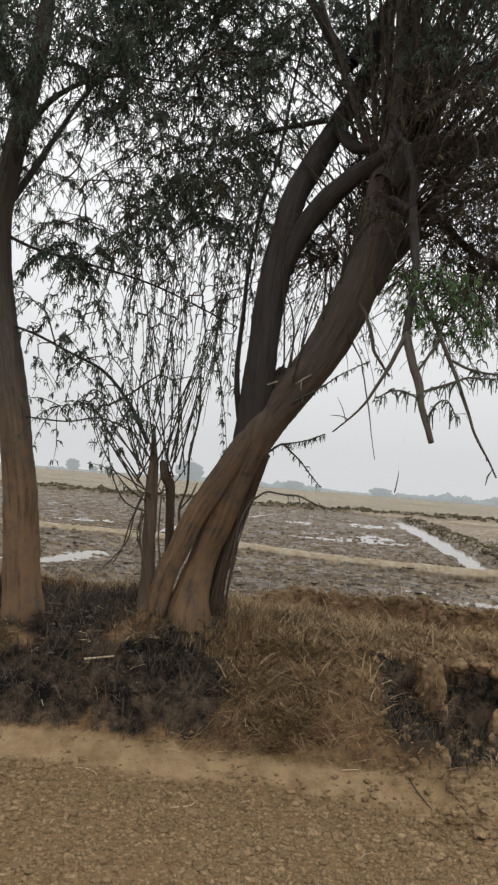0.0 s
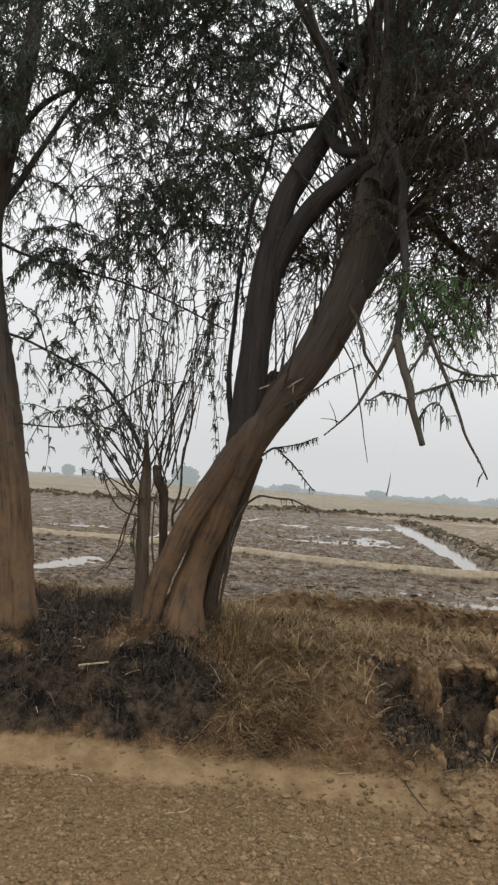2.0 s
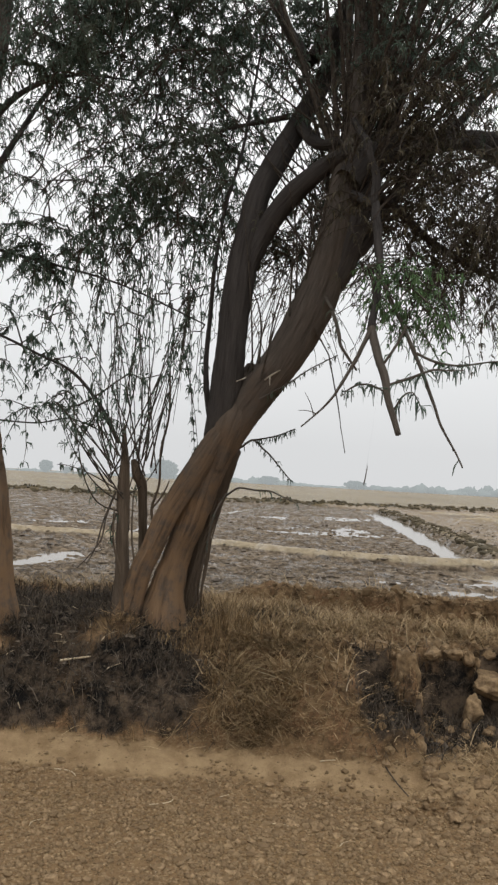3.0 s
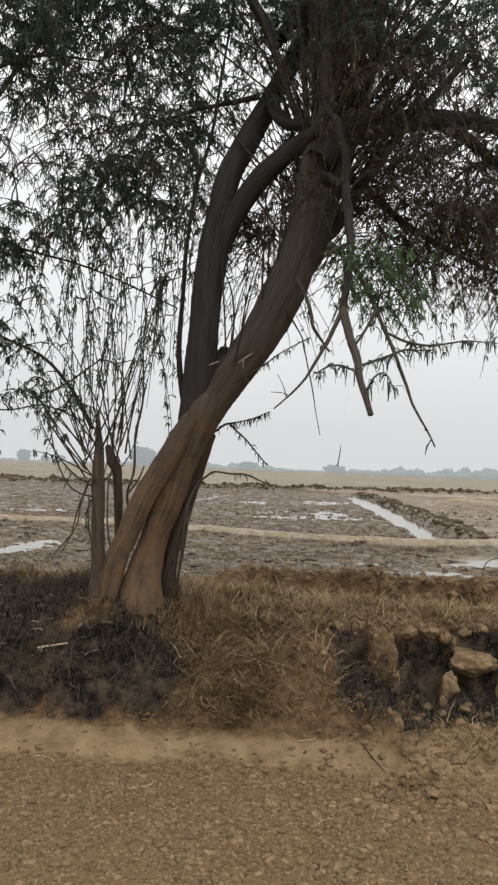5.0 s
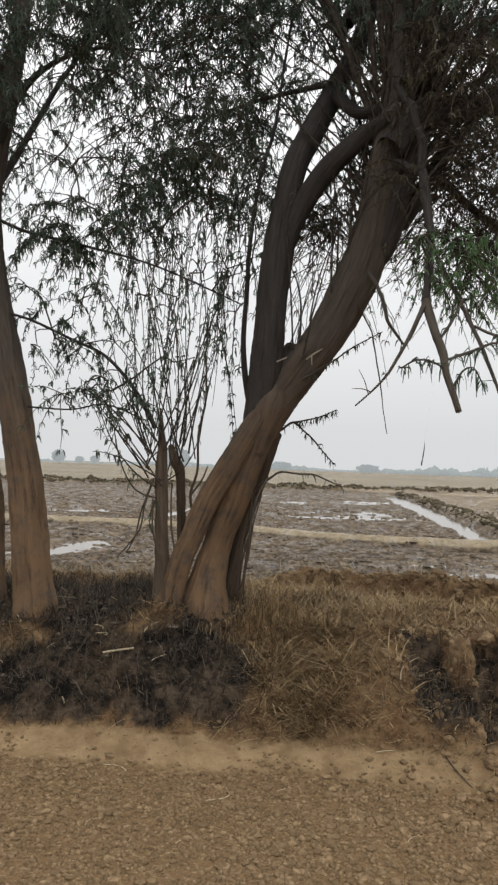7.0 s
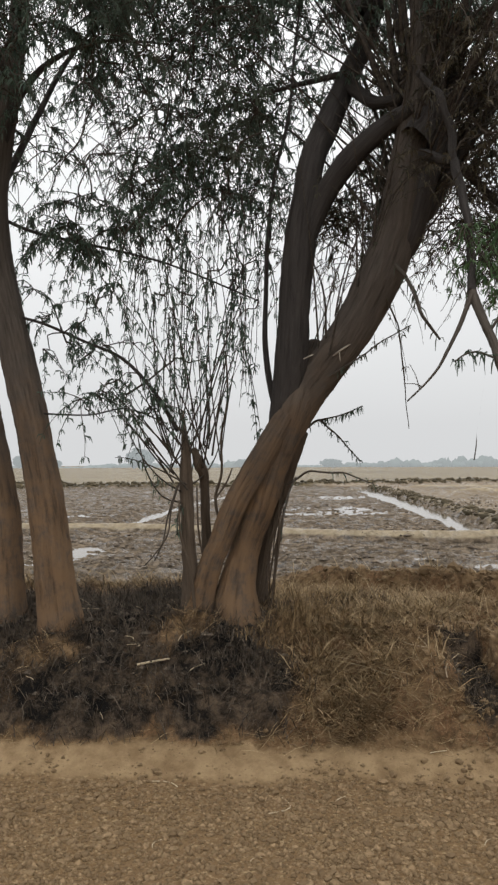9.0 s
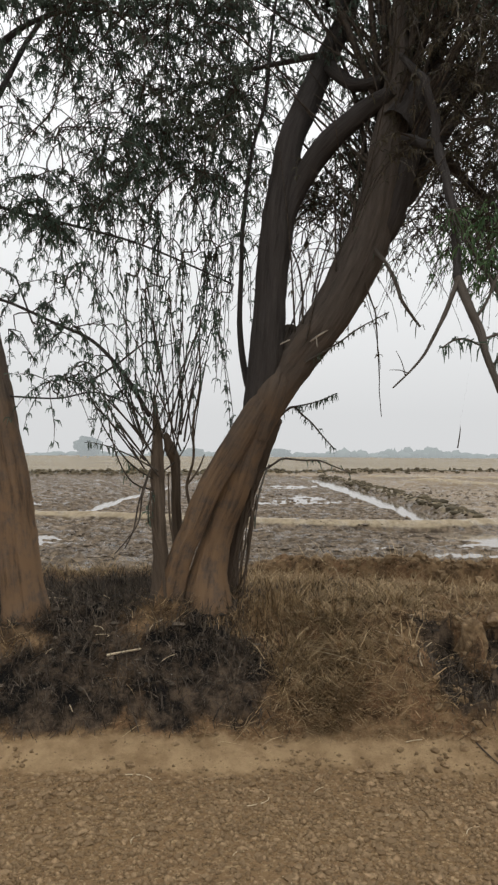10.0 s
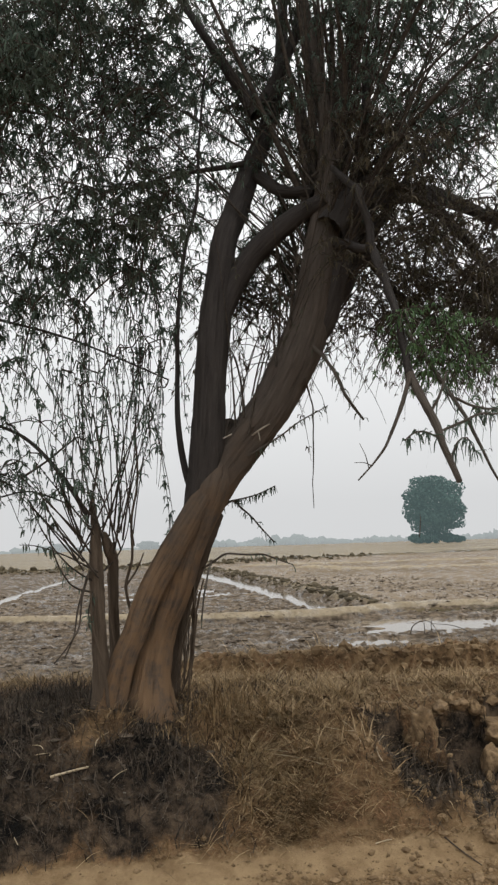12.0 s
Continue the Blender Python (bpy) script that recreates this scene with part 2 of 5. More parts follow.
def tube(pts, rad, sides=8, step=0.05, knobs=0.0, flute=0.0, seed=0, cap=True):
    """Verts, quads, tris and UVs of a branch: rings along a smooth path, lumpy and fluted."""
    p, r = smooth_path(pts, rad, step)
    rg = np.random.default_rng(seed)
    tan = np.gradient(p, axis=0)
    tan /= np.linalg.norm(tan, axis=1)[:, None] + 1e-9
    side = np.cross(tan[0], (0.3, 1.0, 0.2))
    side /= np.linalg.norm(side)
    ang = np.linspace(0, 2 * np.pi, sides, endpoint=False)
    dist = np.concatenate([[0], np.cumsum(np.linalg.norm(np.diff(p, axis=0), axis=1))])
    ph = rg.uniform(0, 6.28, 6)
    V, UV = [], []
    for i in range(len(p)):
        side = side - tan[i] * np.dot(side, tan[i])
        side /= np.linalg.norm(side)
        up = np.cross(tan[i], side)
        d = dist[i]
        shape = 1 + flute * (np.sin(3 * ang + ph[0] + 1.3 * d) * 0.6 + np.sin(5 * ang + ph[1] - 2 * d) * 0.4)
        if knobs:
            shape = shape + knobs * (np.sin(7 * d + 2 * ang + ph[2]) * 0.5 + np.sin(15 * d - ang + ph[3]) * 0.3 + np.sin(33 * d + 3 * ang + ph[4]) * 0.25)
            shape = shape + rg.normal(0, knobs * 0.18, sides)
        ring = p[i] + (np.cos(ang)[:, None] * side + np.sin(ang)[:, None] * up) * (r[i] * shape)[:, None]
        V.append(ring)
        UV.append(np.stack([ang * max(r.mean(), 0.02), np.full(sides, d)], 1))
    n = len(p)
    i, j = np.meshgrid(np.arange(n - 1), np.arange(sides), indexing="ij")
    i, j = i.ravel(), j.ravel()
    q = np.stack([i * sides + j, i * sides + (j + 1) % sides, (i + 1) * sides + (j + 1) % sides, (i + 1) * sides + j], 1)
    V, UV = np.vstack(V), np.vstack(UV)
    tris = np.zeros((0, 3), int)
    if cap:
        k = len(V)
        V = np.vstack([V, p[-1:] + tan[-1:] * r[-1] * 0.4])
        UV = np.vstack([UV, UV[-1:]])
        tris = np.array([((n - 1) * sides + a, (n - 1) * sides + (a + 1) % sides, k) for a in range(sides)])
    return V, q, tris, UV


def limb_mesh(name, rows, mat, sides=20, step=0.03, knobs=0.06, flute=0.06, seed=0):
    V, q, t, UV = tube([r[:3] for r in rows], [r[3] for r in rows], sides, step, knobs, flute, seed)
    return np_mesh(name, V, [q, t], mat, UV)


def kinked(rows, seed):
    """The same branch with small random kinks between its points; the ends stay."""
    rg = np.random.default_rng(300 + seed)
    out = []
    for a, c in zip(rows, rows[1:]):
        a, c = np.array(a), np.array(c)
        n = max(1, int(np.linalg.norm(c[:3] - a[:3]) / 0.07))
        for k in range(n):
            q = a + (c - a) * k / n
            if out:
                q[:3] += rg.normal(0, 0.08 * q[3] + 0.0014, 3)
                q[3] *= rg.uniform(0.85, 1.12)
            out.append(tuple(q))
    return out + [tuple(rows[-1])]


class Soup:
    """Many pieces gathered into one mesh."""

    def __init__(self):
        self.v, self.f, self.n, self.uv = [], {3: [], 4: []}, 0, []

    def add(self, V, faces, uv=None):
        self.v.append(V)
        for f in faces:
            if len(f):
                self.f[f.shape[1]].append(np.asarray(f) + self.n)
        self.n += len(V)

    def mesh(self, name, mat, smooth=True):
        return np_mesh(name, np.vstack(self.v), [np.vstack(f) for f in self.f.values() if f], mat, None, smooth)


def twig(soup, pts, rad, sides=4, step=0.08):
    V, q, t, UV = tube(pts, rad, sides, step, 0.0, 0.0, 0, True)
    soup.add(V, [q, t])


def leaves(soup, base, hang, length, width):
    """Narrow drooping leaf strips: n bases, n directions, bent towards the ground."""
    n = len(base)
    hang = hang / (np.linalg.norm(hang, axis=1)[:, None] + 1e-9)
    flat = np.cross(hang, RNG.normal(size=(n, 3)))
    flat /= np.linalg.norm(flat, axis=1)[:, None] + 1e-9
    L, W = length[:, None], width[:, None]
    mid = base + hang * L * 0.5
    down = hang * 0.4 + np.array([0, 0, -0.8])
    tip = mid + down * L * 0.5
    V = np.stack([base - flat * W * 0.25, base + flat * W * 0.25, mid - flat * W * 0.5, mid + flat * W * 0.5, tip - flat * W * 0.22, tip + flat * W * 0.22], 1).reshape(-1, 3)
    k = np.arange(n)[:, None] * 6
    soup.add(V, [k + np.array([[0, 1, 3, 2]]), k + np.array([[2, 3, 5, 4]])])


def fringe(soup, rows, n, seed, size=(0.045, 0.085)):
    """Pinnate leaves that hang like a comb along a twig."""
    rg = np.random.default_rng(seed)
    p, r = smooth_path([q[:3] for q in rows], [q[3] for q in rows], 0.02)
    u = rg.uniform(0.12, 0.999, n) * (len(p) - 1)
    i = u.astype(int)
    base = p[i] + (p[np.minimum(i + 1, len(p) - 1)] - p[i]) * (u - i)[:, None]
    leaves(soup, base, rg.normal(0, 0.6, (n, 3)) + np.array([0, 0, -0.6]), rg.uniform(*size, n) * rg.uniform(0.4, 1.2, n), rg.uniform(0.006, 0.0095, n))


# ---- the lie of the land ----


def sstep(a, b, v):
    t = np.clip((v - a) / (b - a), 0, 1)
    return t * t * (3 - 2 * t)


def wave_noise(x, y, size, seed, octaves=4):
    """Smooth lattice noise of about -1 to 1, in octaves."""
    x, y = np.asarray(x, float), np.asarray(y, float)
    table = np.random.default_rng(seed).uniform(-1, 1, (256, 256))
    out, amp, total = 0, 1.0, 0
    for o in range(octaves):
        c, s = np.cos(0.6 * o + seed), np.sin(0.6 * o + seed)
        u, v = (x * c - y * s) / size * 2**o * 2 + 37.2 * o, (x * s + y * c) / size * 2**o * 2 + 11.7 * o
        i, j = np.floor(u).astype(int), np.floor(v).astype(int)
        fu, fv = u - i, v - j
        fu, fv = fu * fu * (3 - 2 * fu), fv * fv * (3 - 2 * fv)
        a, b = table[i % 256, j % 256], table[(i + 1) % 256, j % 256]
        d, e = table[i % 256, (j + 1) % 256], table[(i + 1) % 256, (j + 1) % 256]
        out = out + amp * ((a * (1 - fu) + b * fu) * (1 - fv) + (d * (1 - fu) + e * fu) * fv)
        total, amp = total + amp, amp * 0.6
    return 1.6 * out / total


def blob(x, y, cx, cy, rx, ry):
    return np.exp(-(((x - cx) / rx) ** 2 + ((y - cy) / ry) ** 2))


FIELD, LEVEL = 0.53, 0.50


def road_edge(x):
    return 4.46 - 0.16 * x + 0.05 * np.sin(2.1 * x + 0.5) + 0.03 * np.sin(5.3 * x) - 0.12 * sstep(1.1, 1.6, x)


def bund_line(x):
    return np.interp(x, [-12, -3.2, -2, 0, 0.7, 1.8, 2.9, 4, 5, 6.5, 14], [14.5, 14, 13.9, 13.1, 12.6, 12.1, 11.85, 12.0, 12.35, 11.8, 11.5]) + 0.05 * np.sin(3.1 * x)


def channel_line(y):
    return np.interp(y, [8, 13.7, 21.4, 31, 36, 38.5, 40, 41], [3.4, 4.12, 5.08, 6.2, 6.6, 6.6, 5.6, 4.0]) + 0.05 * np.sin(1.7 * y)


def second_channel(y):
    return np.interp(y, [6, 9.3, 11, 12.5, 17.1, 21.5, 31, 42], [-2.6, -2.35, -2.2, -2.05, -1.7, -1.16, 0.75, 3.0]) + 0.05 * np.sin(1.9 * y)


def land(x, y):
    """Height of the ground and the weights of its zones."""
    x, y = np.asarray(x, float), np.asarray(y, float)
    d = y - road_edge(x)
    n1, n2 = wave_noise(x, y, 1.6, 1), wave_noise(x, y, 0.45, 2)
    n3 = wave_noise(x, y, 0.14, 3, 3)
    lumps = wave_noise(x, y, 0.32, 5, 4)
    prof = np.interp(d, [-50, -0.02, 0.06, 0.14, 0.24, 0.36, 0.5, 0.7, 0.95, 1.4, 2.0, 2.45, 2.75, 3.3, 400],
                     [0, 0, 0.045, 0.085, 0.13, 0.29, 0.40, 0.50, 0.60, 0.63, 0.615, 0.60, 0.54, FIELD, FIELD])
    bank = sstep(0.12, 0.3, d) * (1 - sstep(2.5, 3.2, d - 0.45 * sstep(-0.2, 0.6, x)))
    z = prof + bank * (0.035 * n1 + 0.045 * n2 + 0.03 * n3)
    z = z + (1 - sstep(-0.1, 0.1, d)) * (0.012 * n1 + 0.006 * n2 + 0.004 * n3)
    z = z + 0.09 * blob(x, y, -0.3, 5.6, 0.4, 0.28) + 0.08 * blob(x, y, -1.42, 5.45, 0.26, 0.22) + 0.07 * blob(x, y, -0.62, 5.42, 0.22, 0.2)
    side = sstep(-0.2, 0.6, x)
    z = z + side * (0.15 * sstep(2.76, 2.86, d + 0.1 * n2) * (1 - sstep(3.1, 3.55, d)) - 0.055 * sstep(1.7, 2.5, d) * (1 - sstep(2.74, 2.86, d + 0.1 * n2)))
    # the washed-out hollow in the bank, a smaller one beside it, and the gully below them
    hollow = sstep(1.2, 1.28, x + 0.09 * n2 - 0.12 * sstep(4.98, 5.08, y)) * (1 - sstep(2.3, 2.6, x)) * sstep(4.1, 4.3, y) * (1 - sstep(5.14, 5.24, y + 0.08 * n2 + 0.04 * n3))
    z = z * (1 - hollow) + hollow * (np.clip(0.02 + 0.24 * (y - 4.15), 0.0, 0.2) + 0.02 * n2 + 0.015 * n3)
    hollow2 = sstep(0.93, 1.06, x + 0.06 * n2) * (1 - sstep(1.19, 1.27, x + 0.03 * n2)) * sstep(4.55, 4.75, y) * (1 - sstep(5.17, 5.26, y + 0.05 * n2 + 0.03 * n3))
    z = z * (1 - hollow2) + hollow2 * (0.19 + 0.36 * (y - 4.6) + 0.02 * n2)
    # hollow interiors go black: burnt earth, with the shade under the rim painted in
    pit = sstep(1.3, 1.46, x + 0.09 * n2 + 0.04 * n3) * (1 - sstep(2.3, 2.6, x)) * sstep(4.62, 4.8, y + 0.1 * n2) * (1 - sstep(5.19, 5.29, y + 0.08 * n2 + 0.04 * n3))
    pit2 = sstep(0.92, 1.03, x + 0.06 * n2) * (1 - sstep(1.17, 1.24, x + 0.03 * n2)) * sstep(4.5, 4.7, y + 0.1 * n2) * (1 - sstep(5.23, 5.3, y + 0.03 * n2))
    gully = blob(x, y, 1.20, 4.13, 0.16, 0.08)
    z = z - 0.1 * sstep(0.3, 0.9, gully)
    right = sstep(0.9, 1.3, x) * sstep(-0.6, 0.1, d) * (1 - sstep(0.3, 0.6, d))
    z = z + right * (0.03 + 0.03 * lumps)
    # the wet field
    field = sstep(2.6, 3.1, d - 0.45 * side)
    bl, ch, c2 = bund_line(x), channel_line(y), second_channel(y)
    hl = 39.8 + 0.33 * np.maximum(x, 0)
    near = field * (1 - sstep(-1.0, 1.0, y - hl))
    dryness = sstep(0.25, 1.2, x - ch) * sstep(12.0, 13.2, y)
    pool = np.maximum.reduce([
        1.5 * blob(x, y, 2.6, 8.95, 0.6, 0.3), 1.15 * blob(x, y, 4.4, 10.4, 1.8, 0.9), 1.15 * blob(x, y, 3.3, 11.2, 0.9, 0.4), 0.95 * blob(x, y, 3.3, 10.2, 0.9, 0.6), 0.75 * blob(x, y, 2.2, 9.9, 0.5, 0.4), 0.85 * blob(x, y, -2.3, 10.7, 0.6, 1.3), 0.7 * blob(x, y, -2.9, 9.6, 0.8, 0.6),
        1.0 * blob(x, y, 0.86, 9.33, 0.2, 0.13), 0.93 * blob(x, y, 2.8, 20.3, 1.7, 2.6), 0.9 * blob(x, y, 1.6, 18.8, 0.7, 0.9), 0.9 * blob(x, y, 1.7, 26.2, 0.7, 1.5), 0.9 * blob(x, y, 4.0, 27.5, 1.4, 2.8), 0.9 * blob(x, y, 3.9, 16.6, 0.35, 0.5), 0.65 * blob(x, y, -3.5, 18.2, 2.0, 1.2)])
    mudz = 0.006 + 0.02 * wave_noise(x * 0.8, y, 0.3, 15, 4) + 0.014 * wave_noise(x * 0.5, y, 2.2, 16, 3) + 0.02 * n3 - 0.085 * pool * (0.75 + 0.45 * wave_noise(x * 0.6, y * 0.8, 0.9, 17, 3) + 0.4 * wave_noise(x * 0.45, y * 1.3, 0.35, 18, 3))
    mudz = mudz + dryness * 0.06
    z = z + near * mudz
    cut = np.exp(-((x - ch + 0.06 * n1) / np.interp(y, [13, 21, 31, 38], [0.32, 0.38, 0.54, 0.56])) ** 4) * sstep(12.4, 12.8, y) * (1 - sstep(40.6, 41.4, y))
    z = z * (1 - cut) + cut * (LEVEL - 0.05)
    cut2 = np.exp(-((x - c2 + 0.05 * n1) / np.interp(y, [9, 13, 31], [0.16, 0.16, 0.3])) ** 4) * sstep(13.4, 14.0, y) * (1 - sstep(36, 38, y))
    z = z * (1 - cut2) + cut2 * (LEVEL - 0.05)
    spoil = np.exp(-((x - ch - np.interp(y, [13, 31], [0.5, 0.75])) / 0.22) ** 2) * sstep(12.6, 13.4, y) * (1 - sstep(37, 39, y))
    spoil2 = np.exp(-((x - c2 + 0.5) / 0.22) ** 2) * sstep(9.2, 10.0, y) * (1 - sstep(34, 36, y))
    z = z + (spoil + 0.6 * spoil2) * (0.09 + 0.05 * n1)
    ridge = np.exp(-(np.abs(y - bl) / 0.2) ** 3)
    z = z * (1 - ridge * near) + ridge * near * (FIELD + 0.13 + 0.012 * n2)
    hedge = np.exp(-((y - hl) / 0.8) ** 2)
    z = z + hedge * (0.2 + 0.13 * wave_noise(x, y, 1.3, 9))
    z = z + 0.12 * np.exp(-((y - 25 - 0.2 * x) / 0.5) ** 2) * sstep(1.5, 2.5, x - ch)
    bunds = np.maximum(np.exp(-((y - 25.5 + 0.3 * (x - 13)) / 0.35) ** 2), np.exp(-((y - 33.6 + 0.25 * (x - 15)) / 0.4) ** 2)) * sstep(1.5, 2.5, x - ch)
    z = z + 0.14 * bunds * near
    far = sstep(0.4, 1.6, y - hl)
    left = (1 - sstep(-0.35, 0.15, x + 0.12 * n1)) * (1 - sstep(6.2, 7.0, y)) * 0.86
    left = left * (1 - 0.55 * blob(x, y, -0.66, 5.32, 0.2, 0.13)) * (1 - 0.5 * blob(x, y, -1.42, 5.3, 0.2, 0.1)) * (1 - 0.28 * blob(x, y, -0.74, 5.0, 0.12, 0.13) - 0.25 * blob(x, y, -1.75, 5.3, 0.3, 0.2) - 0.3 * blob(x, y, -0.5, 5.35, 0.2, 0.1))
    burn_and_shade = np.maximum.reduce([left, 1.2 * blob(x, y, -0.32, 4.98, 0.37, 0.37), 0.95 * blob(x, y, -1.3, 4.95, 0.6, 0.2), 0.95 * pit, 0.95 * pit2, 0.9 * blob(x, y, 1.18, 4.78, 0.26, 0.3),
                              1.0 * blob(x, y, 0.25, 5.95, 0.55, 0.15)]) * (0.95 + 0.25 * n2 + 0.12 * n3)
    burn_and_shade = burn_and_shade * sstep(0.16, 0.30, d + 0.07 * n2 + 0.03 * n3)
    sand = sstep(-0.08, 0.10, d + 0.05 * n1) * (1 - sstep(0.13, 0.25, d + 0.06 * n2)) * (1 - 0.6 * sstep(0.9, 1.4, x))
    sand = np.maximum(sand, 0.85 * hollow * (1 - sstep(4.6, 4.72, y + 0.1 * n2)))
    zones = {"bank": bank, "burn_and_shade": burn_and_shade, "sand": sand, "field": field, "dry": np.maximum(dryness, 0.8 * field * sstep(7.8, 7.0, y)) * near,
             "ridge": ridge * near + 0.5 * spoil + 0.8 * bunds * near, "far": far, "scrub": hedge + 0.55 * spoil + 0.9 * np.exp(-((y - bl + 0.42) / 0.22) ** 2) * sstep(4.2, 5.0, x) * near}
    return z, zones


def land_z(x, y):
    return float(land(np.array([x]), np.array([y]))[0][0])


def growing(a, b, first, grow):
    out, s = [a], first
    while (out[-1] < b) if b > a else (out[-1] > b):
        out.append(out[-1] + (s if b > a else -s))
        s *= grow
    return out


def make_ground():
    xs = sorted(set(growing(-9, -2600, 0.2, 1.14)) | set(np.arange(-9, -2.5, 0.12)) | set(np.arange(-2.5, 3.0, 0.028)) | set(np.arange(3.0, 6.0, 0.05)) | set(np.arange(6.0, 13, 0.12)) | set(growing(13, 2600, 0.2, 1.14)))
    ys = sorted(set(growing(2.4, -80, 0.1, 1.2)) | set(np.arange(2.4, 7.2, 0.03)) | set(np.arange(7.2, 18, 0.055)) | set(np.arange(18, 52, 0.26)) | set(growing(52, 2900, 0.3, 1.12)))
    X, Y = np.meshgrid(xs, ys)
    z, zones = land(X.ravel(), Y.ravel())
    V = np.stack([X.ravel(), Y.ravel(), z], 1)
    w = len(xs)
    i, j = np.meshgrid(np.arange(len(ys) - 1), np.arange(w - 1), indexing="ij")
    a = (i * w + j).ravel()
    me = np_mesh("ground", V, [np.stack([a, a + 1, a + w + 1, a + w], 1)], EARTH)
    for key, val in zones.items():
        at = me.attributes.new(key, "FLOAT", "POINT")
        at.data.foreach_set("value", np.clip(val, 0, 1).astype(np.float32))
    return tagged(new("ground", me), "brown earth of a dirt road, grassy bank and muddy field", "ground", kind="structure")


make_ground()


def make_water():
    V = np.array([(-14, 8.2, LEVEL), (30, 8.2, LEVEL), (30, 44.0, LEVEL), (-14, 41.0, LEVEL)])
    return tagged(new("water", np_mesh("water", V, [np.array([[0, 1, 2, 3]])], WATER)), "shallow grey water in furrows and puddles of the field", "water", kind="structure")


make_water()

# ---- trees ----


def grow_crown(tree, nodes, boxes, seed, twigs=(4, 7), length=(0.22, 0.55), per_m=95, branch_r=0.008, leaf_len=(0.03, 0.068), leaf_w=(0.0075, 0.012), mat=LEAF, look="drooping narrow grey-green leaves"):
    """Fine branches that reach from the limbs into the given boxes, clumps of drooping twigs on them and leaves on the twigs."""
    rg = np.random.default_rng(seed)
    hubs, kinds, full = [], [], []
    for lo, hi, n, *style in boxes:
        u = rg.uniform(0, 1, (n * 3, 3)) * (np.array(hi) - np.array(lo)) + np.array(lo)
        lump = wave_noise(u[:, 0] + 0.3 * u[:, 1], u[:, 2] * 1.15, 0.85, seed + 1, 3)
        best = np.argsort(-lump + rg.normal(0, 0.9 if style else 0.85, len(u)))[:n]
        hubs.append(u[best])
        full.append(np.clip(0.75 + 0.9 * lump[best], 0.3, 1.6))
        kinds += [style[0] if style else ""] * n
    hubs, full = np.vstack(hubs), np.concatenate(full)
    nodes = np.asarray(nodes, float)
    order = np.argsort([np.min(np.linalg.norm(nodes - h, axis=1)) for h in hubs])
    wood, green = Soup(), Soup()
    for o in order:
        h, kind = hubs[o], kinds[o]
        dist = np.linalg.norm(nodes - h, axis=1) + 0.5 * np.maximum(nodes[:, 2] - h[2], 0)
        a = nodes[np.argmin(dist)]
        gap = np.linalg.norm(h - a)
        mid = (a + h) / 2 + rg.normal(0, 0.09, 3) * gap + np.array([0, 0, 0.16 * gap])
        r = branch_r * (0.5 + 0.8 * min(gap, 1.2))
        twig(wood, [a, (a + mid) / 2 + rg.normal(0, 0.02, 3), mid, (mid + h) / 2 + rg.normal(0, 0.02, 3), h], [r, r * 0.9, r * 0.75, r * 0.6, r * 0.45], 5, 0.12)
        t = np.linspace(0.25, 1, 4)[:, None]
        nodes = np.vstack([nodes, (1 - t) ** 2 * a + 2 * t * (1 - t) * mid + t**2 * h])
        for k in range(rg.integers(1, 4) if kind == "weeping" else rg.integers(*twigs)):
            az, s = rg.uniform(0, 6.28), np.linspace(0, 1, 6)[:, None]
            way = np.array([np.cos(az), np.sin(az), 0.0])
            if kind == "weeping":
                L = rg.uniform(0.3, 1.0)
                p = h + way * L * (0.30 * s - 0.16 * s * s) + np.array([0, 0, -1.0]) * L * s**1.2 + rg.normal(0, 0.018, (6, 3)) * s
                m = int(L * per_m * rg.uniform(0.2, 0.85))
            else:
                L = rg.uniform(*length) * (1.5 if kind == "twiggy" else 1.0)
                p = h + (way * 0.6 + np.array([0, 0, rg.uniform(-0.4, 0.6)])) * L * s + np.array([0, 0, -1]) * L * (s**1.7) * rg.uniform(0.25, 0.8) + rg.normal(0, 0.012, (6, 3)) * s
                m = int(L * per_m * rg.uniform(0.4, 1.2) * full[o] * (0.5 if kind == "twiggy" else 1.0)) + 2
            twig(wood, p[[0, 2, 4, 5]], np.linspace(0.0042, 0.0014, 4), 3, 0.2)
            u = rg.beta(1.2, 1.2, m) * 5 if kind == "weeping" else rg.uniform(0.1, 1.0, m) * 5
            u = np.repeat(u[: max(1, m // 4)], 4)
            m = len(u)
            i = np.minimum(u.astype(int), 4)
            base = p[i] + (p[i + 1] - p[i]) * (u - i)[:, None] + rg.normal(0, 0.004, (m, 3))
            size = np.repeat(rg.uniform(0.6, 1.25, m // 4), 4)
            leaves(green, base, rg.normal(0, 0.5, (m, 3)) + np.array([0, 0, -0.3]), rg.uniform(*leaf_len, m) * size, rg.uniform(*leaf_w, m) * size)
    tagged(part("twigwork", wood.mesh("twigwork", TWIG), tree), kind="stuff")
    tagged(part("crown", green.mesh("crown", mat), tree, look), kind="stuff")


def limb_nodes(rows_list, after=0.0):
    out = []
    for rows in rows_list:
        p, r = smooth_path([r[:3] for r in rows], [r[3] for r in rows], 0.12)
        out.append(p[p[:, 2] > after])
    return np.vstack(out)


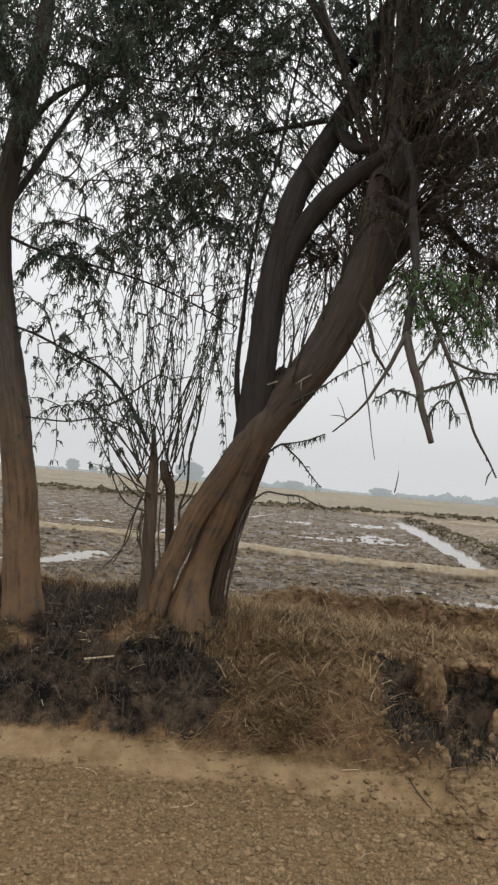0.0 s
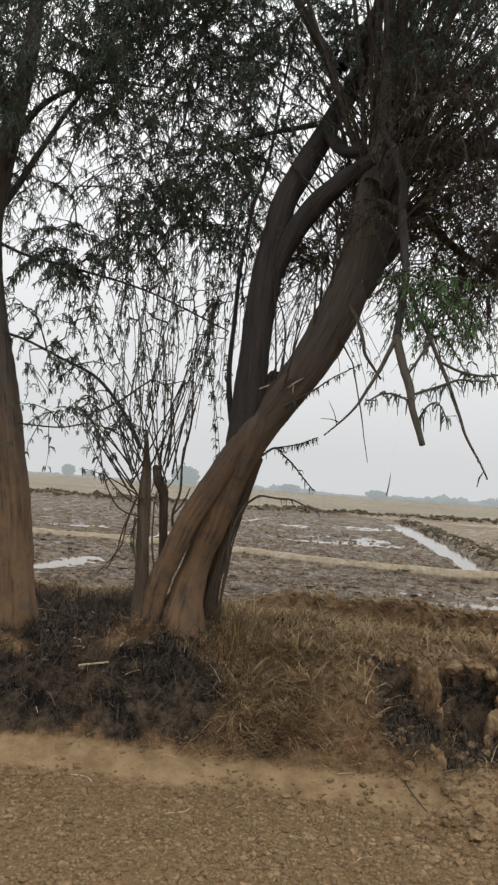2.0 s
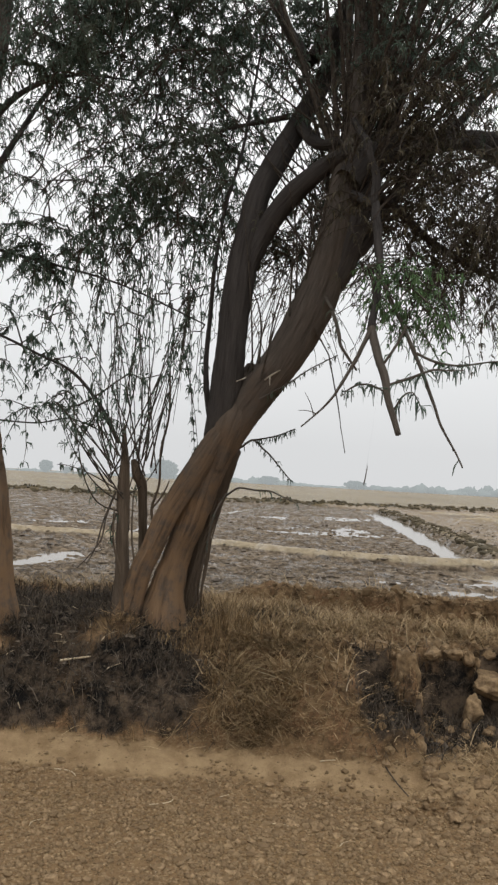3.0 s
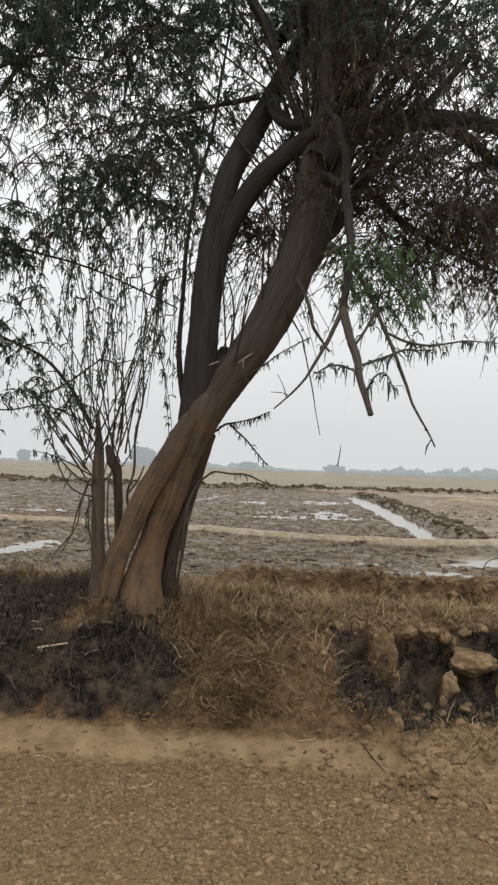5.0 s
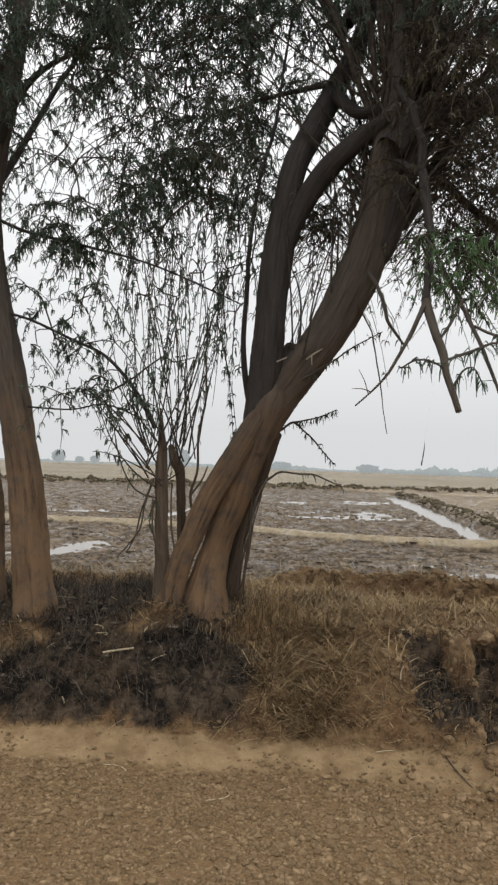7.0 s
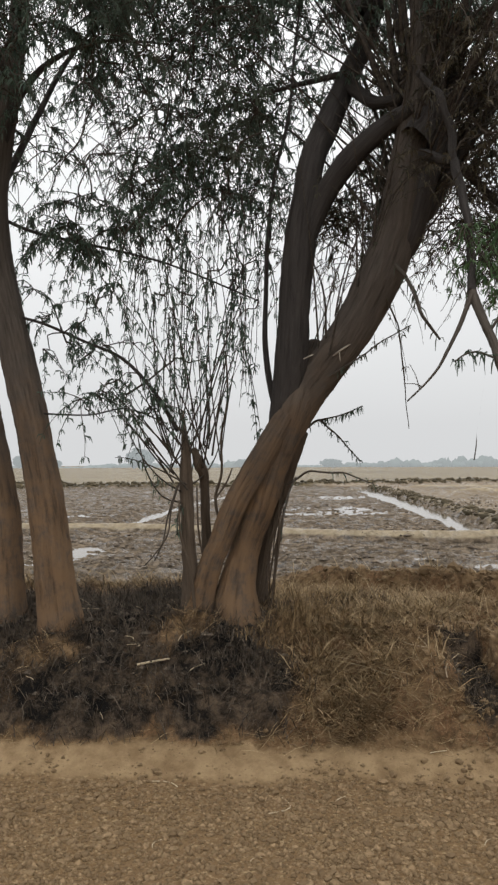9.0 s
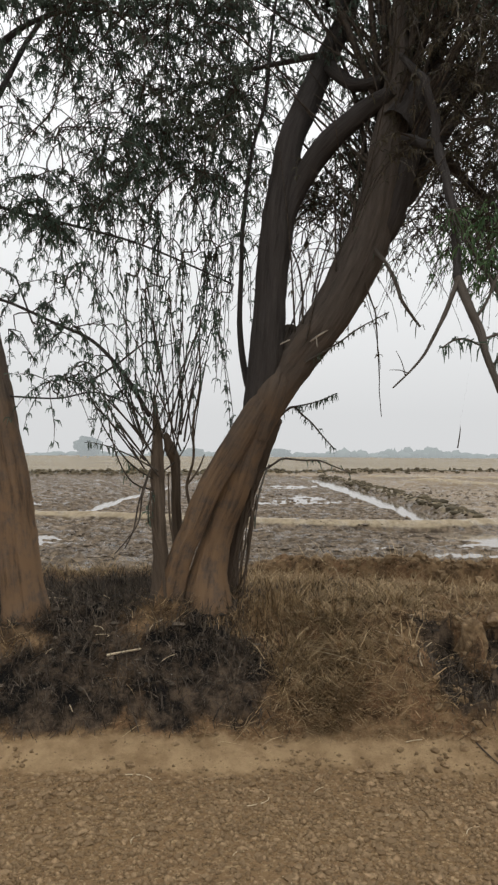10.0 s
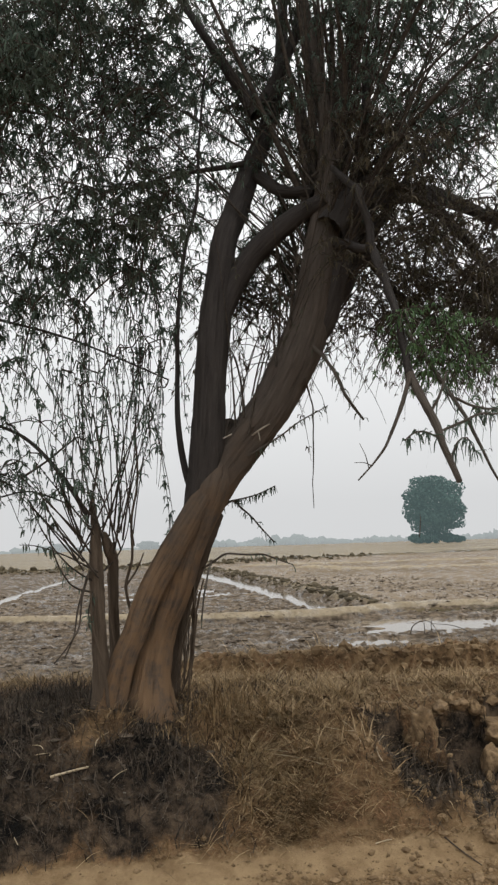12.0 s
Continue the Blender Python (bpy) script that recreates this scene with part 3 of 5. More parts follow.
def leaning_tree():
    tree = tagged(new("leaning_tree"), "old leaning tree with forked brown trunks and drooping crown", "tree")
    front = [(-0.60, 5.52, 0.30, 0.21), (-0.59, 5.52, 0.51, 0.14), (-0.55, 5.51, 0.67, 0.103), (-0.50, 5.49, 0.86, 0.081), (-0.45, 5.46, 1.03, 0.072), (-0.41, 5.45, 1.11, 0.071), (-0.31, 5.43, 1.37, 0.072), (-0.20, 5.42, 1.56, 0.077), (-0.04, 5.36, 1.83, 0.08), (0.06, 5.30, 2.00, 0.05)]
    main = [(-0.29, 5.55, 0.30, 0.3), (-0.30, 5.55, 0.51, 0.225), (-0.31, 5.55, 0.68, 0.168), (-0.29, 5.55, 0.87, 0.118), (-0.25, 5.55, 1.05, 0.093), (-0.22, 5.54, 1.16, 0.09), (-0.14, 5.51, 1.38, 0.094), (-0.07, 5.47, 1.62, 0.105), (0.02, 5.42, 1.85, 0.112), (0.18, 5.36, 2.12, 0.118), (0.39, 5.24, 2.41, 0.128), (0.56, 5.13, 2.73, 0.133), (0.66, 5.05, 3.05, 0.124), (0.70, 4.99, 3.36, 0.108), (0.74, 4.96, 3.67, 0.085), (0.76, 4.95, 4.07, 0.048), (0.77, 5.05, 4.56, 0.04), (0.75, 5.30, 5.53, 0.025)]
    back = [(-0.21, 5.75, 0.44, 0.14), (-0.19, 5.74, 0.68, 0.105), (-0.14, 5.70, 1.08, 0.088), (-0.02, 5.62, 1.49, 0.083), (0.07, 5.45, 1.84, 0.09)]
    stem = [(0.00, 5.42, 1.83, 0.1), (0.04, 5.33, 2.21, 0.105), (0.06, 5.30, 2.58, 0.1), (0.09, 5.27, 2.95, 0.1), (0.13, 5.27, 3.26, 0.088), (0.18, 5.30, 3.54, 0.083), (0.31, 5.40, 3.85, 0.08), (0.45, 5.56, 4.18, 0.075), (0.62, 5.66, 4.58, 0.06), (0.76, 5.75, 5.11, 0.05), (0.86, 5.90, 5.94, 0.03)]
    fork = [(0.13, 5.26, 3.03, 0.07), (0.24, 5.22, 3.28, 0.068), (0.39, 5.12, 3.48, 0.068), (0.58, 5.00, 3.63, 0.058), (0.71, 4.90, 3.69, 0.04)]
    crotch = [(-0.02, 5.42, 1.72, 0.085), (0.06, 5.36, 1.98, 0.115), (0.13, 5.37, 2.18, 0.095), (0.18, 5.38, 2.32, 0.06), (0.21, 5.40, 2.40, 0.04)]
    link = [(0.45, 5.42, 4.06, 0.045), (0.55, 5.20, 3.86, 0.04), (0.65, 4.98, 3.78, 0.035)]
    slim = [(0.00, 5.42, 1.87, 0.024), (-0.07, 5.45, 2.08, 0.021), (-0.11, 5.47, 2.40, 0.018), (-0.10, 5.50, 2.76, 0.015), (-0.09, 5.50, 3.08, 0.0135), (-0.04, 5.50, 3.51, 0.012), (0.05, 5.50, 3.88, 0.011), (0.10, 5.60, 4.33, 0.009), (0.18, 5.70, 4.98, 0.008)]
    riser = [(0.71, 5.02, 2.98, 0.085), (0.79, 4.95, 3.26, 0.07), (0.90, 4.93, 3.60, 0.05), (1.04, 5.00, 4.15, 0.036), (1.19, 5.20, 4.94, 0.022)]
    riser2 = [(0.84, 5.05, 3.13, 0.045), (1.04, 5.10, 3.49, 0.036), (1.36, 5.20, 3.93, 0.028), (1.79, 5.40, 4.47, 0.02)]
    riser3 = [(0.73, 4.95, 3.47, 0.042), (0.78, 5.00, 3.92, 0.036), (0.81, 5.10, 4.48, 0.028), (0.88, 5.30, 5.22, 0.02)]
    topleft = [(0.47, 5.45, 4.51, 0.05), (0.39, 5.50, 4.69, 0.042), (0.26, 5.55, 4.93, 0.034), (0.07, 5.60, 5.27, 0.026), (-0.14, 5.70, 5.69, 0.016)]
    topright = [(0.50, 5.45, 4.57, 0.05), (0.64, 5.50, 4.83, 0.042), (0.81, 5.55, 5.23, 0.034), (0.94, 5.60, 5.68, 0.025), (1.17, 5.70, 6.40, 0.014)]
    topright2 = [(0.80, 5.55, 5.18, 0.03), (1.00, 5.50, 5.36, 0.026), (1.32, 5.50, 5.52, 0.02), (1.70, 5.50, 5.79, 0.014)]
    sideleft = [(0.37, 5.45, 4.15, 0.022), (0.18, 5.50, 4.12, 0.017), (-0.04, 5.55, 4.08, 0.012), (-0.34, 5.60, 3.99, 0.007)]
    right = [(0.72, 4.90, 3.50, 0.1), (0.91, 4.95, 3.72, 0.092), (1.15, 5.10, 3.85, 0.082), (1.48, 5.30, 3.99, 0.07), (1.99, 5.60, 4.12, 0.055), (2.9, 6.00, 4.1, 0.03)]
    right3 = [(1.55, 5.32, 4.0, 0.05), (1.85, 5.45, 3.92, 0.042), (2.2, 5.6, 3.72, 0.03), (2.6, 5.8, 3.5, 0.016)]
    right2 = [(0.78, 4.90, 3.51, 0.035), (1.08, 5.10, 3.41, 0.03), (1.35, 5.30, 3.29, 0.024), (1.80, 5.60, 3.18, 0.016), (2.27, 5.90, 3.12, 0.01)]
    hanging = [(0.75, 4.95, 3.45, 0.03), (0.78, 4.70, 3.33, 0.027), (0.83, 4.55, 3.25, 0.025), (0.84, 4.40, 3.01, 0.023), (0.84, 4.30, 2.80, 0.022), (0.77, 4.08, 2.44, 0.022)]
    broken = [(0.77, 4.08, 2.44, 0.022), (0.80, 3.98, 2.26, 0.019), (0.84, 3.92, 2.08, 0.018), (0.89, 3.88, 1.89, 0.015)]
    bare = [(0.76, 4.06, 2.42, 0.013), (0.69, 4.03, 2.26, 0.0095), (0.59, 4.00, 2.07, 0.0075), (0.43, 3.99, 1.91, 0.004)]
    spur1 = [(0.49, 4.00, 1.97, 0.003), (0.47, 3.99, 2.03, 0.0022), (0.44, 3.98, 2.08, 0.0012)]
    spur2 = [(0.50, 4.00, 1.98, 0.003), (0.46, 3.99, 1.99, 0.002), (0.41, 3.98, 1.99, 0.0012)]
    bare2 = [(0.86, 4.25, 2.70, 0.014), (0.96, 4.10, 2.41, 0.011), (1.03, 4.00, 2.20, 0.009), (1.11, 3.95, 1.96, 0.007), (1.22, 3.92, 1.75, 0.004)]
    bare3 = [(0.60, 5.06, 2.86, 0.013), (0.65, 4.90, 2.72, 0.012), (0.68, 4.80, 2.60, 0.011), (0.70, 4.72, 2.46, 0.011), (0.80, 4.70, 2.31, 0.006)]
    bare6 = [(0.85, 3.93, 2.09, 0.006), (0.75, 3.92, 2.13, 0.005), (0.68, 3.90, 2.12, 0.004), (0.62, 3.88, 2.08, 0.003)]
    bare7 = [(0.87, 3.90, 2.01, 0.006), (0.91, 3.90, 2.08, 0.005), (0.96, 3.90, 2.10, 0.004), (1.00, 3.90, 2.03, 0.003)]
    bare8 = [(1.00, 4.05, 2.32, 0.007), (1.09, 4.05, 2.28, 0.006), (1.22, 4.07, 2.27, 0.005), (1.42, 4.10, 2.31, 0.004), (1.62, 4.15, 2.31, 0.003), (1.85, 4.2, 2.24, 0.002)]
    bare4 = [(0.81, 3.97, 2.23, 0.007), (0.87, 3.97, 2.32, 0.006), (0.93, 4.00, 2.44, 0.005)]
    bare5 = [(0.83, 3.94, 2.13, 0.006), (0.96, 3.94, 2.18, 0.006), (1.06, 3.94, 2.22, 0.005), (1.21, 3.94, 2.23, 0.003)]
    offshoot3 = [(0.26, 5.20, 2.16, 0.007), (0.41, 5.15, 2.25, 0.005), (0.58, 5.10, 2.37, 0.004), (0.73, 5.05, 2.45, 0.003)]
    lowtwig = [(0.03, 5.50, 1.49, 0.008), (0.15, 5.40, 1.58, 0.006), (0.36, 5.30, 1.57, 0.005), (0.54, 5.25, 1.50, 0.003)]
    moss = [(0.08, 5.45, 1.54, 0.006), (0.01, 5.32, 1.41, 0.005), (-0.02, 5.30, 1.27, 0.004), (-0.03, 5.30, 1.15, 0.003)]
    stub1 = [(0.284, 5.180, 2.283, 0.006), (0.325, 5.150, 2.313, 0.006), (0.376, 5.119, 2.344, 0.004)]
    stub2 = [(0.315, 5.150, 2.303, 0.004), (0.315, 5.119, 2.242, 0.003)]
    stub3 = [(0.162, 5.201, 2.293, 0.005), (0.101, 5.170, 2.262, 0.004)]
    flare = [(-0.40, 5.60, 0.26, 0.26), (-0.42, 5.60, 0.51, 0.19), (-0.43, 5.60, 0.64, 0.1), (-0.43, 5.60, 0.72, 0.04)]
    dangle = [(0.57, 5.00, 2.60, 0.007), (0.69, 5.20, 2.47, 0.005), (0.80, 5.50, 2.21, 0.004), (0.86, 5.70, 2.04, 0.003), (0.92, 5.85, 1.87, 0.0025)]
    offshoot = [(0.07, 5.50, 1.79, 0.01), (0.24, 5.52, 1.91, 0.008), (0.36, 5.53, 1.81, 0.006), (0.52, 5.54, 1.64, 0.004)]
    offshoot2 = [(0.24, 5.52, 1.91, 0.006), (0.39, 5.50, 1.94, 0.004), (0.52, 5.48, 2.00, 0.003)]
    pendant = [(0.80, 3.97, 2.08, 0.00006), (0.785, 4.04, 1.85, 0.00006), (0.782, 4.07, 1.76, 0.0001), (0.78, 4.07, 1.73, 0.002), (0.778, 4.07, 1.69, 0.0028), (0.768, 4.07, 1.64, 0.003)]
    riser = [(*main[10][:3], 0.06), (*main[11][:3], 0.07)] + riser
    riser2 = [(*main[11][:3], 0.05), (*main[12][:3], 0.05)] + riser2
    riser3 = [(*main[11][:3], 0.04), (*main[12][:3], 0.045)] + riser3
    for i, (nm, rows, mat) in enumerate((("trunk", front, BARK), ("trunk", main, BARK), ("trunk", back, SHADED_BARK), ("fork_swelling", crotch, BARK), ("root_flare", flare, BARK))):
        part(nm, limb_mesh(nm, rows, mat, 28, 0.025, 0.05, 0.09, i), tree)
    for i, rows in enumerate((stem, fork, link, slim, right, right2, right3, riser, riser2, riser3, topleft, topright, topright2, sideleft)):
        part("limb", limb_mesh("limb", rows, BARK_GREY, 16, 0.03, 0.05, 0.04, 10 + i), tree)
    upper = [(0.72, 4.80, 3.85, 0.018), (0.78, 4.60, 3.63, 0.022), (0.84, 4.58, 3.42, 0.024), (0.83, 4.55, 3.25, 0.024)]
    for i, rows in enumerate((upper, hanging, broken, bare, bare2, bare3, bare4, bare5, bare6, bare7, bare8, dangle, offshoot, offshoot2, offshoot3, lowtwig, moss, pendant, spur1, spur2)):
        part("dead_branch", limb_mesh("dead_branch", kinked(rows, i), BARK_GREY if rows in (upper, hanging) else DEADBARK, 10, 0.02, 0.14, 0.0, 20 + i), tree, "bare broken branch hanging down")
    shoots, rg = [], np.random.default_rng(3)
    core = limb_nodes((main,), 2.75)
    core = core[core[:, 2] < 4.0]
    for k in range(140):
        u = rg.uniform(0.0, 1.0)
        b = core[int(u * (len(core) - 1))] + rg.normal(0, 0.02 if k < 40 else 0.055, 3)
        if k < 40:
            L, r0, tilt = rg.uniform(1.5, 2.8), rg.uniform(0.012, 0.03), rg.uniform(0.05, 0.75)
            az = rg.normal(0.5, 0.9)
        else:
            L, r0, tilt = rg.uniform(0.7, 2.0), rg.uniform(0.003, 0.010), rg.uniform(0.1, 1.3)
            az = rg.uniform(-1.3, 2.6)
        way = np.array([np.cos(az) * tilt, np.sin(az) * tilt * 0.8, 1.0])
        bend = rg.normal(0, 0.2, 3)
        shoots.append([(*(b + way * L * s + bend * L * s * s), r0 * (1 - 0.75 * s)) for s in (0, 0.3, 0.6, 1.0)])
    for k in range(34):
        u = rg.uniform(0.0, 1.0)
        b = np.array([0.16, 5.3, 2.2]) * (1 - u) + np.array([0.56, 5.12, 2.8]) * u + rg.normal(0, 0.04, 3)
        L, r0 = rg.uniform(0.5, 1.4), rg.uniform(0.0025, 0.008)
        way = np.array([rg.normal(0.3, 0.3), rg.normal(0.05, 0.25), 1.0])
        bend = rg.normal(0, 0.28, 3)
        shoots.append([(*(b + way * L * s + bend * L * s * s), r0 * (1 - 0.75 * s)) for s in (0, 0.3, 0.6, 1.0)])
    for rows in shoots:
        part("shoot", limb_mesh("shoot", rows, TWIG, 6, 0.06, 0.05, 0.0, len(rows)), tree, "straight upright shoot")
    for i, (rows, n) in enumerate(((bare5, 64), (bare6, 46), (bare7, 38), (bare8, 130), (bare4, 10), (offshoot, 58), (offshoot2, 76), (offshoot3, 70), (bare2, 14), (bare3, 26), (lowtwig, 20), (moss, 26))):
        one = Soup()
        fringe(one, rows, n, 90 + i, (0.012, 0.024) if rows is moss else (0.03, 0.06) if rows in (offshoot, offshoot2, offshoot3, lowtwig) else (0.05, 0.095))
        tagged(part("sprig", one.mesh("sprig", LEAF), tree, "comb of narrow hanging leaflets"), kind="stuff")
    for i, rows in enumerate((stub1, stub2, stub3)):
        part("stub", limb_mesh("stub", rows, DULL, 7, 0.01, 0.06, 0.0, 95 + i), tree, "pale broken twig stub")
    nodes = np.vstack([limb_nodes((main, stem, fork, slim, right, right2, right3, riser, riser2, riser3, topleft, topright, topright2, sideleft), 2.9), limb_nodes((hanging, bare2), 2.45), limb_nodes(shoots)])
    grow_crown(tree, nodes, [
        ((0.3, 4.8, 4.0), (2.8, 6.9, 5.7), 320),
        ((0.6, 4.4, 5.1), (3.0, 7.0, 6.5), 130),
        ((0.8, 4.2, 4.0), (2.6, 5.0, 5.2), 105),
        ((-0.6, 5.2, 4.1), (0.35, 6.8, 5.6), 85),
        ((0.2, 5.2, 3.1), (0.8, 6.0, 3.9), 22),
        ((-0.8, 4.2, 5.7), (2.8, 7.0, 7.0), 110),
        # added out of view over the road, to keep skylight off the trunks
        ((-1.0, 2.2, 5.2), (3.0, 4.5, 6.8), 130),
    ], 11, leaf_len=(0.022, 0.05), leaf_w=(0.0062, 0.0105))
    grow_crown(tree, nodes, [
        ((1.0, 4.3, 3.1), (3.2, 6.3, 4.0), 300, "twiggy"),
        ((1.5, 4.6, 2.95), (3.0, 6.0, 3.4), 80, "twiggy"),
        ((0.55, 4.5, 3.1), (1.25, 5.2, 4.3), 30, "twiggy"),
        ((0.2, 5.3, 2.8), (0.6, 5.8, 3.5), 24, "twiggy"),
    ], 14, leaf_len=(0.022, 0.05), leaf_w=(0.0062, 0.0105), mat=DEADLEAF, look="sparse withered leaves on brown twigs")
    for k in range(16):
        a = np.array([rg.uniform(-0.04, 0.05), rg.uniform(5.5, 5.6), rg.uniform(1.2, 1.6)])
        b = np.array([rg.uniform(-0.17, -0.05), rg.uniform(5.5, 5.62), rg.uniform(0.64, 0.85)])
        c = (a + b) / 2 + np.array([rg.uniform(-0.03, 0.02), -0.02, rg.normal(0, 0.05)])
        r0 = rg.uniform(0.003, 0.008)
        part("dry_vine", limb_mesh("dry_vine", kinked([(*a, r0), (*c, r0 * 0.9), (*b, r0 * 0.6)], 60 + k), STEMBARK, 6, 0.03, 0.1, 0.0, k), tree, "dry brown vine strip clinging to the trunk")
    grow_crown(tree, limb_nodes((hanging, bare2), 2.4), [((0.70, 3.95, 2.52), (1.2, 4.4, 2.8), 26)], 13, length=(0.15, 0.35), leaf_len=(0.025, 0.055), leaf_w=(0.006, 0.010), mat=FRESH, look="fresh green drooping leaves")
    return tree


leaning_tree()


def roadside_tree():
    tree = tagged(new("roadside_tree"), "upright tree with brown fissured trunk beside burnt ground", "tree")
    trunk = [(-1.38, 5.55, 0.34, 0.19), (-1.41, 5.55, 0.57, 0.145), (-1.44, 5.55, 0.80, 0.126), (-1.50, 5.55, 1.33, 0.114), (-1.60, 5.55, 1.90, 0.108), (-1.71, 5.55, 2.40, 0.1), (-1.81, 5.55, 2.87, 0.092), (-1.85, 5.55, 3.27, 0.086), (-1.82, 5.57, 3.68, 0.08), (-1.77, 5.60, 4.10, 0.07), (-1.73, 5.70, 4.66, 0.06), (-1.73, 5.80, 5.40, 0.04)]
    second = [(-1.78, 5.75, 0.44, 0.17), (-1.80, 5.75, 0.78, 0.125), (-1.83, 5.75, 1.31, 0.11), (-1.95, 5.80, 1.89, 0.1), (-2.14, 5.90, 2.65, 0.09), (-2.40, 6.00, 3.51, 0.08), (-2.63, 6.20, 4.64, 0.06), (-2.79, 6.40, 5.85, 0.04)]
    limb1 = [(-1.80, 5.55, 3.67, 0.032), (-1.68, 5.50, 3.98, 0.026), (-1.46, 5.45, 4.2, 0.018), (-1.14, 5.50, 4.36, 0.011), (-0.72, 5.6, 4.4, 0.005)]
    limb2 = [(-1.83, 5.50, 3.33, 0.03), (-1.79, 5.80, 3.65, 0.026), (-1.69, 6.10, 4.12, 0.022), (-1.52, 6.40, 4.69, 0.017), (-1.16, 6.70, 5.36, 0.01)]
    limb3 = [(-1.78, 5.60, 4.10, 0.05), (-1.86, 5.40, 4.32, 0.04), (-1.97, 5.20, 4.58, 0.03)]
    arc1 = [(-1.86, 5.55, 3.24, 0.012), (-1.61, 5.60, 3.14, 0.011), (-1.22, 5.70, 3.08, 0.009), (-0.73, 5.70, 2.96, 0.007), (-0.14, 5.60, 2.70, 0.005)]
    arc2 = [(-1.70, 5.50, 2.57, 0.009), (-1.53, 5.55, 2.53, 0.009), (-1.27, 5.58, 2.42, 0.009), (-1.03, 5.58, 2.31, 0.011), (-0.83, 5.55, 2.10, 0.013), (-0.67, 5.50, 1.84, 0.016)]
    for i, rows in enumerate((trunk, second)):
        part("trunk", limb_mesh("trunk", rows, BARK, 32, 0.025, 0.05, 0.12, 40 + i), tree)
    arc3 = [(-1.53, 5.50, 1.95, 0.006), (-1.23, 5.48, 1.94, 0.005), (-1.00, 5.48, 1.98, 0.005), (-0.77, 5.50, 1.90, 0.005)]
    for i, rows in enumerate((limb1, limb2, limb3, arc1, arc2, arc3)):
        part("limb", limb_mesh("limb", rows, BARK_GREY, 12, 0.03, 0.05, 0.04, 50 + i), tree)
    nodes = np.vstack([limb_nodes((trunk, second, limb1, limb2, limb3), 3.3), limb_nodes((arc1, arc2, arc3))])
    grow_crown(tree, nodes, [
        ((-2.9, 4.8, 3.6), (-0.6, 6.8, 5.9), 330),
        ((-1.4, 5.0, 3.2), (0.0, 6.5, 3.8), 46),
        ((-1.2, 4.9, 3.7), (0.0, 6.6, 4.4), 60),
        ((-1.2, 4.9, 4.4), (0.0, 6.6, 5.6), 120),
        ((-2.2, 4.6, 3.8), (-1.0, 5.3, 5.0), 60),
        ((-1.0, 5.3, 2.9), (-0.05, 6.3, 3.9), 40, "weeping"),
        ((-0.9, 5.3, 2.3), (-0.2, 6.1, 3.0), 12, "weeping"),
        ((-1.75, 5.4, 2.35), (-1.0, 6.0, 3.4), 26),
        ((-1.35, 5.35, 2.0), (-0.8, 5.9, 2.4), 7),
        ((-3.2, 4.4, 5.6), (-0.5, 7.2, 6.8), 90),
        # unseen overhang towards the road, put there only for the shade it casts
        ((-3.4, 2.4, 5.3), (-1.0, 4.4, 6.8), 80),
    ], 12, leaf_len=(0.028, 0.062), leaf_w=(0.007, 0.0115))
    return tree


roadside_tree()


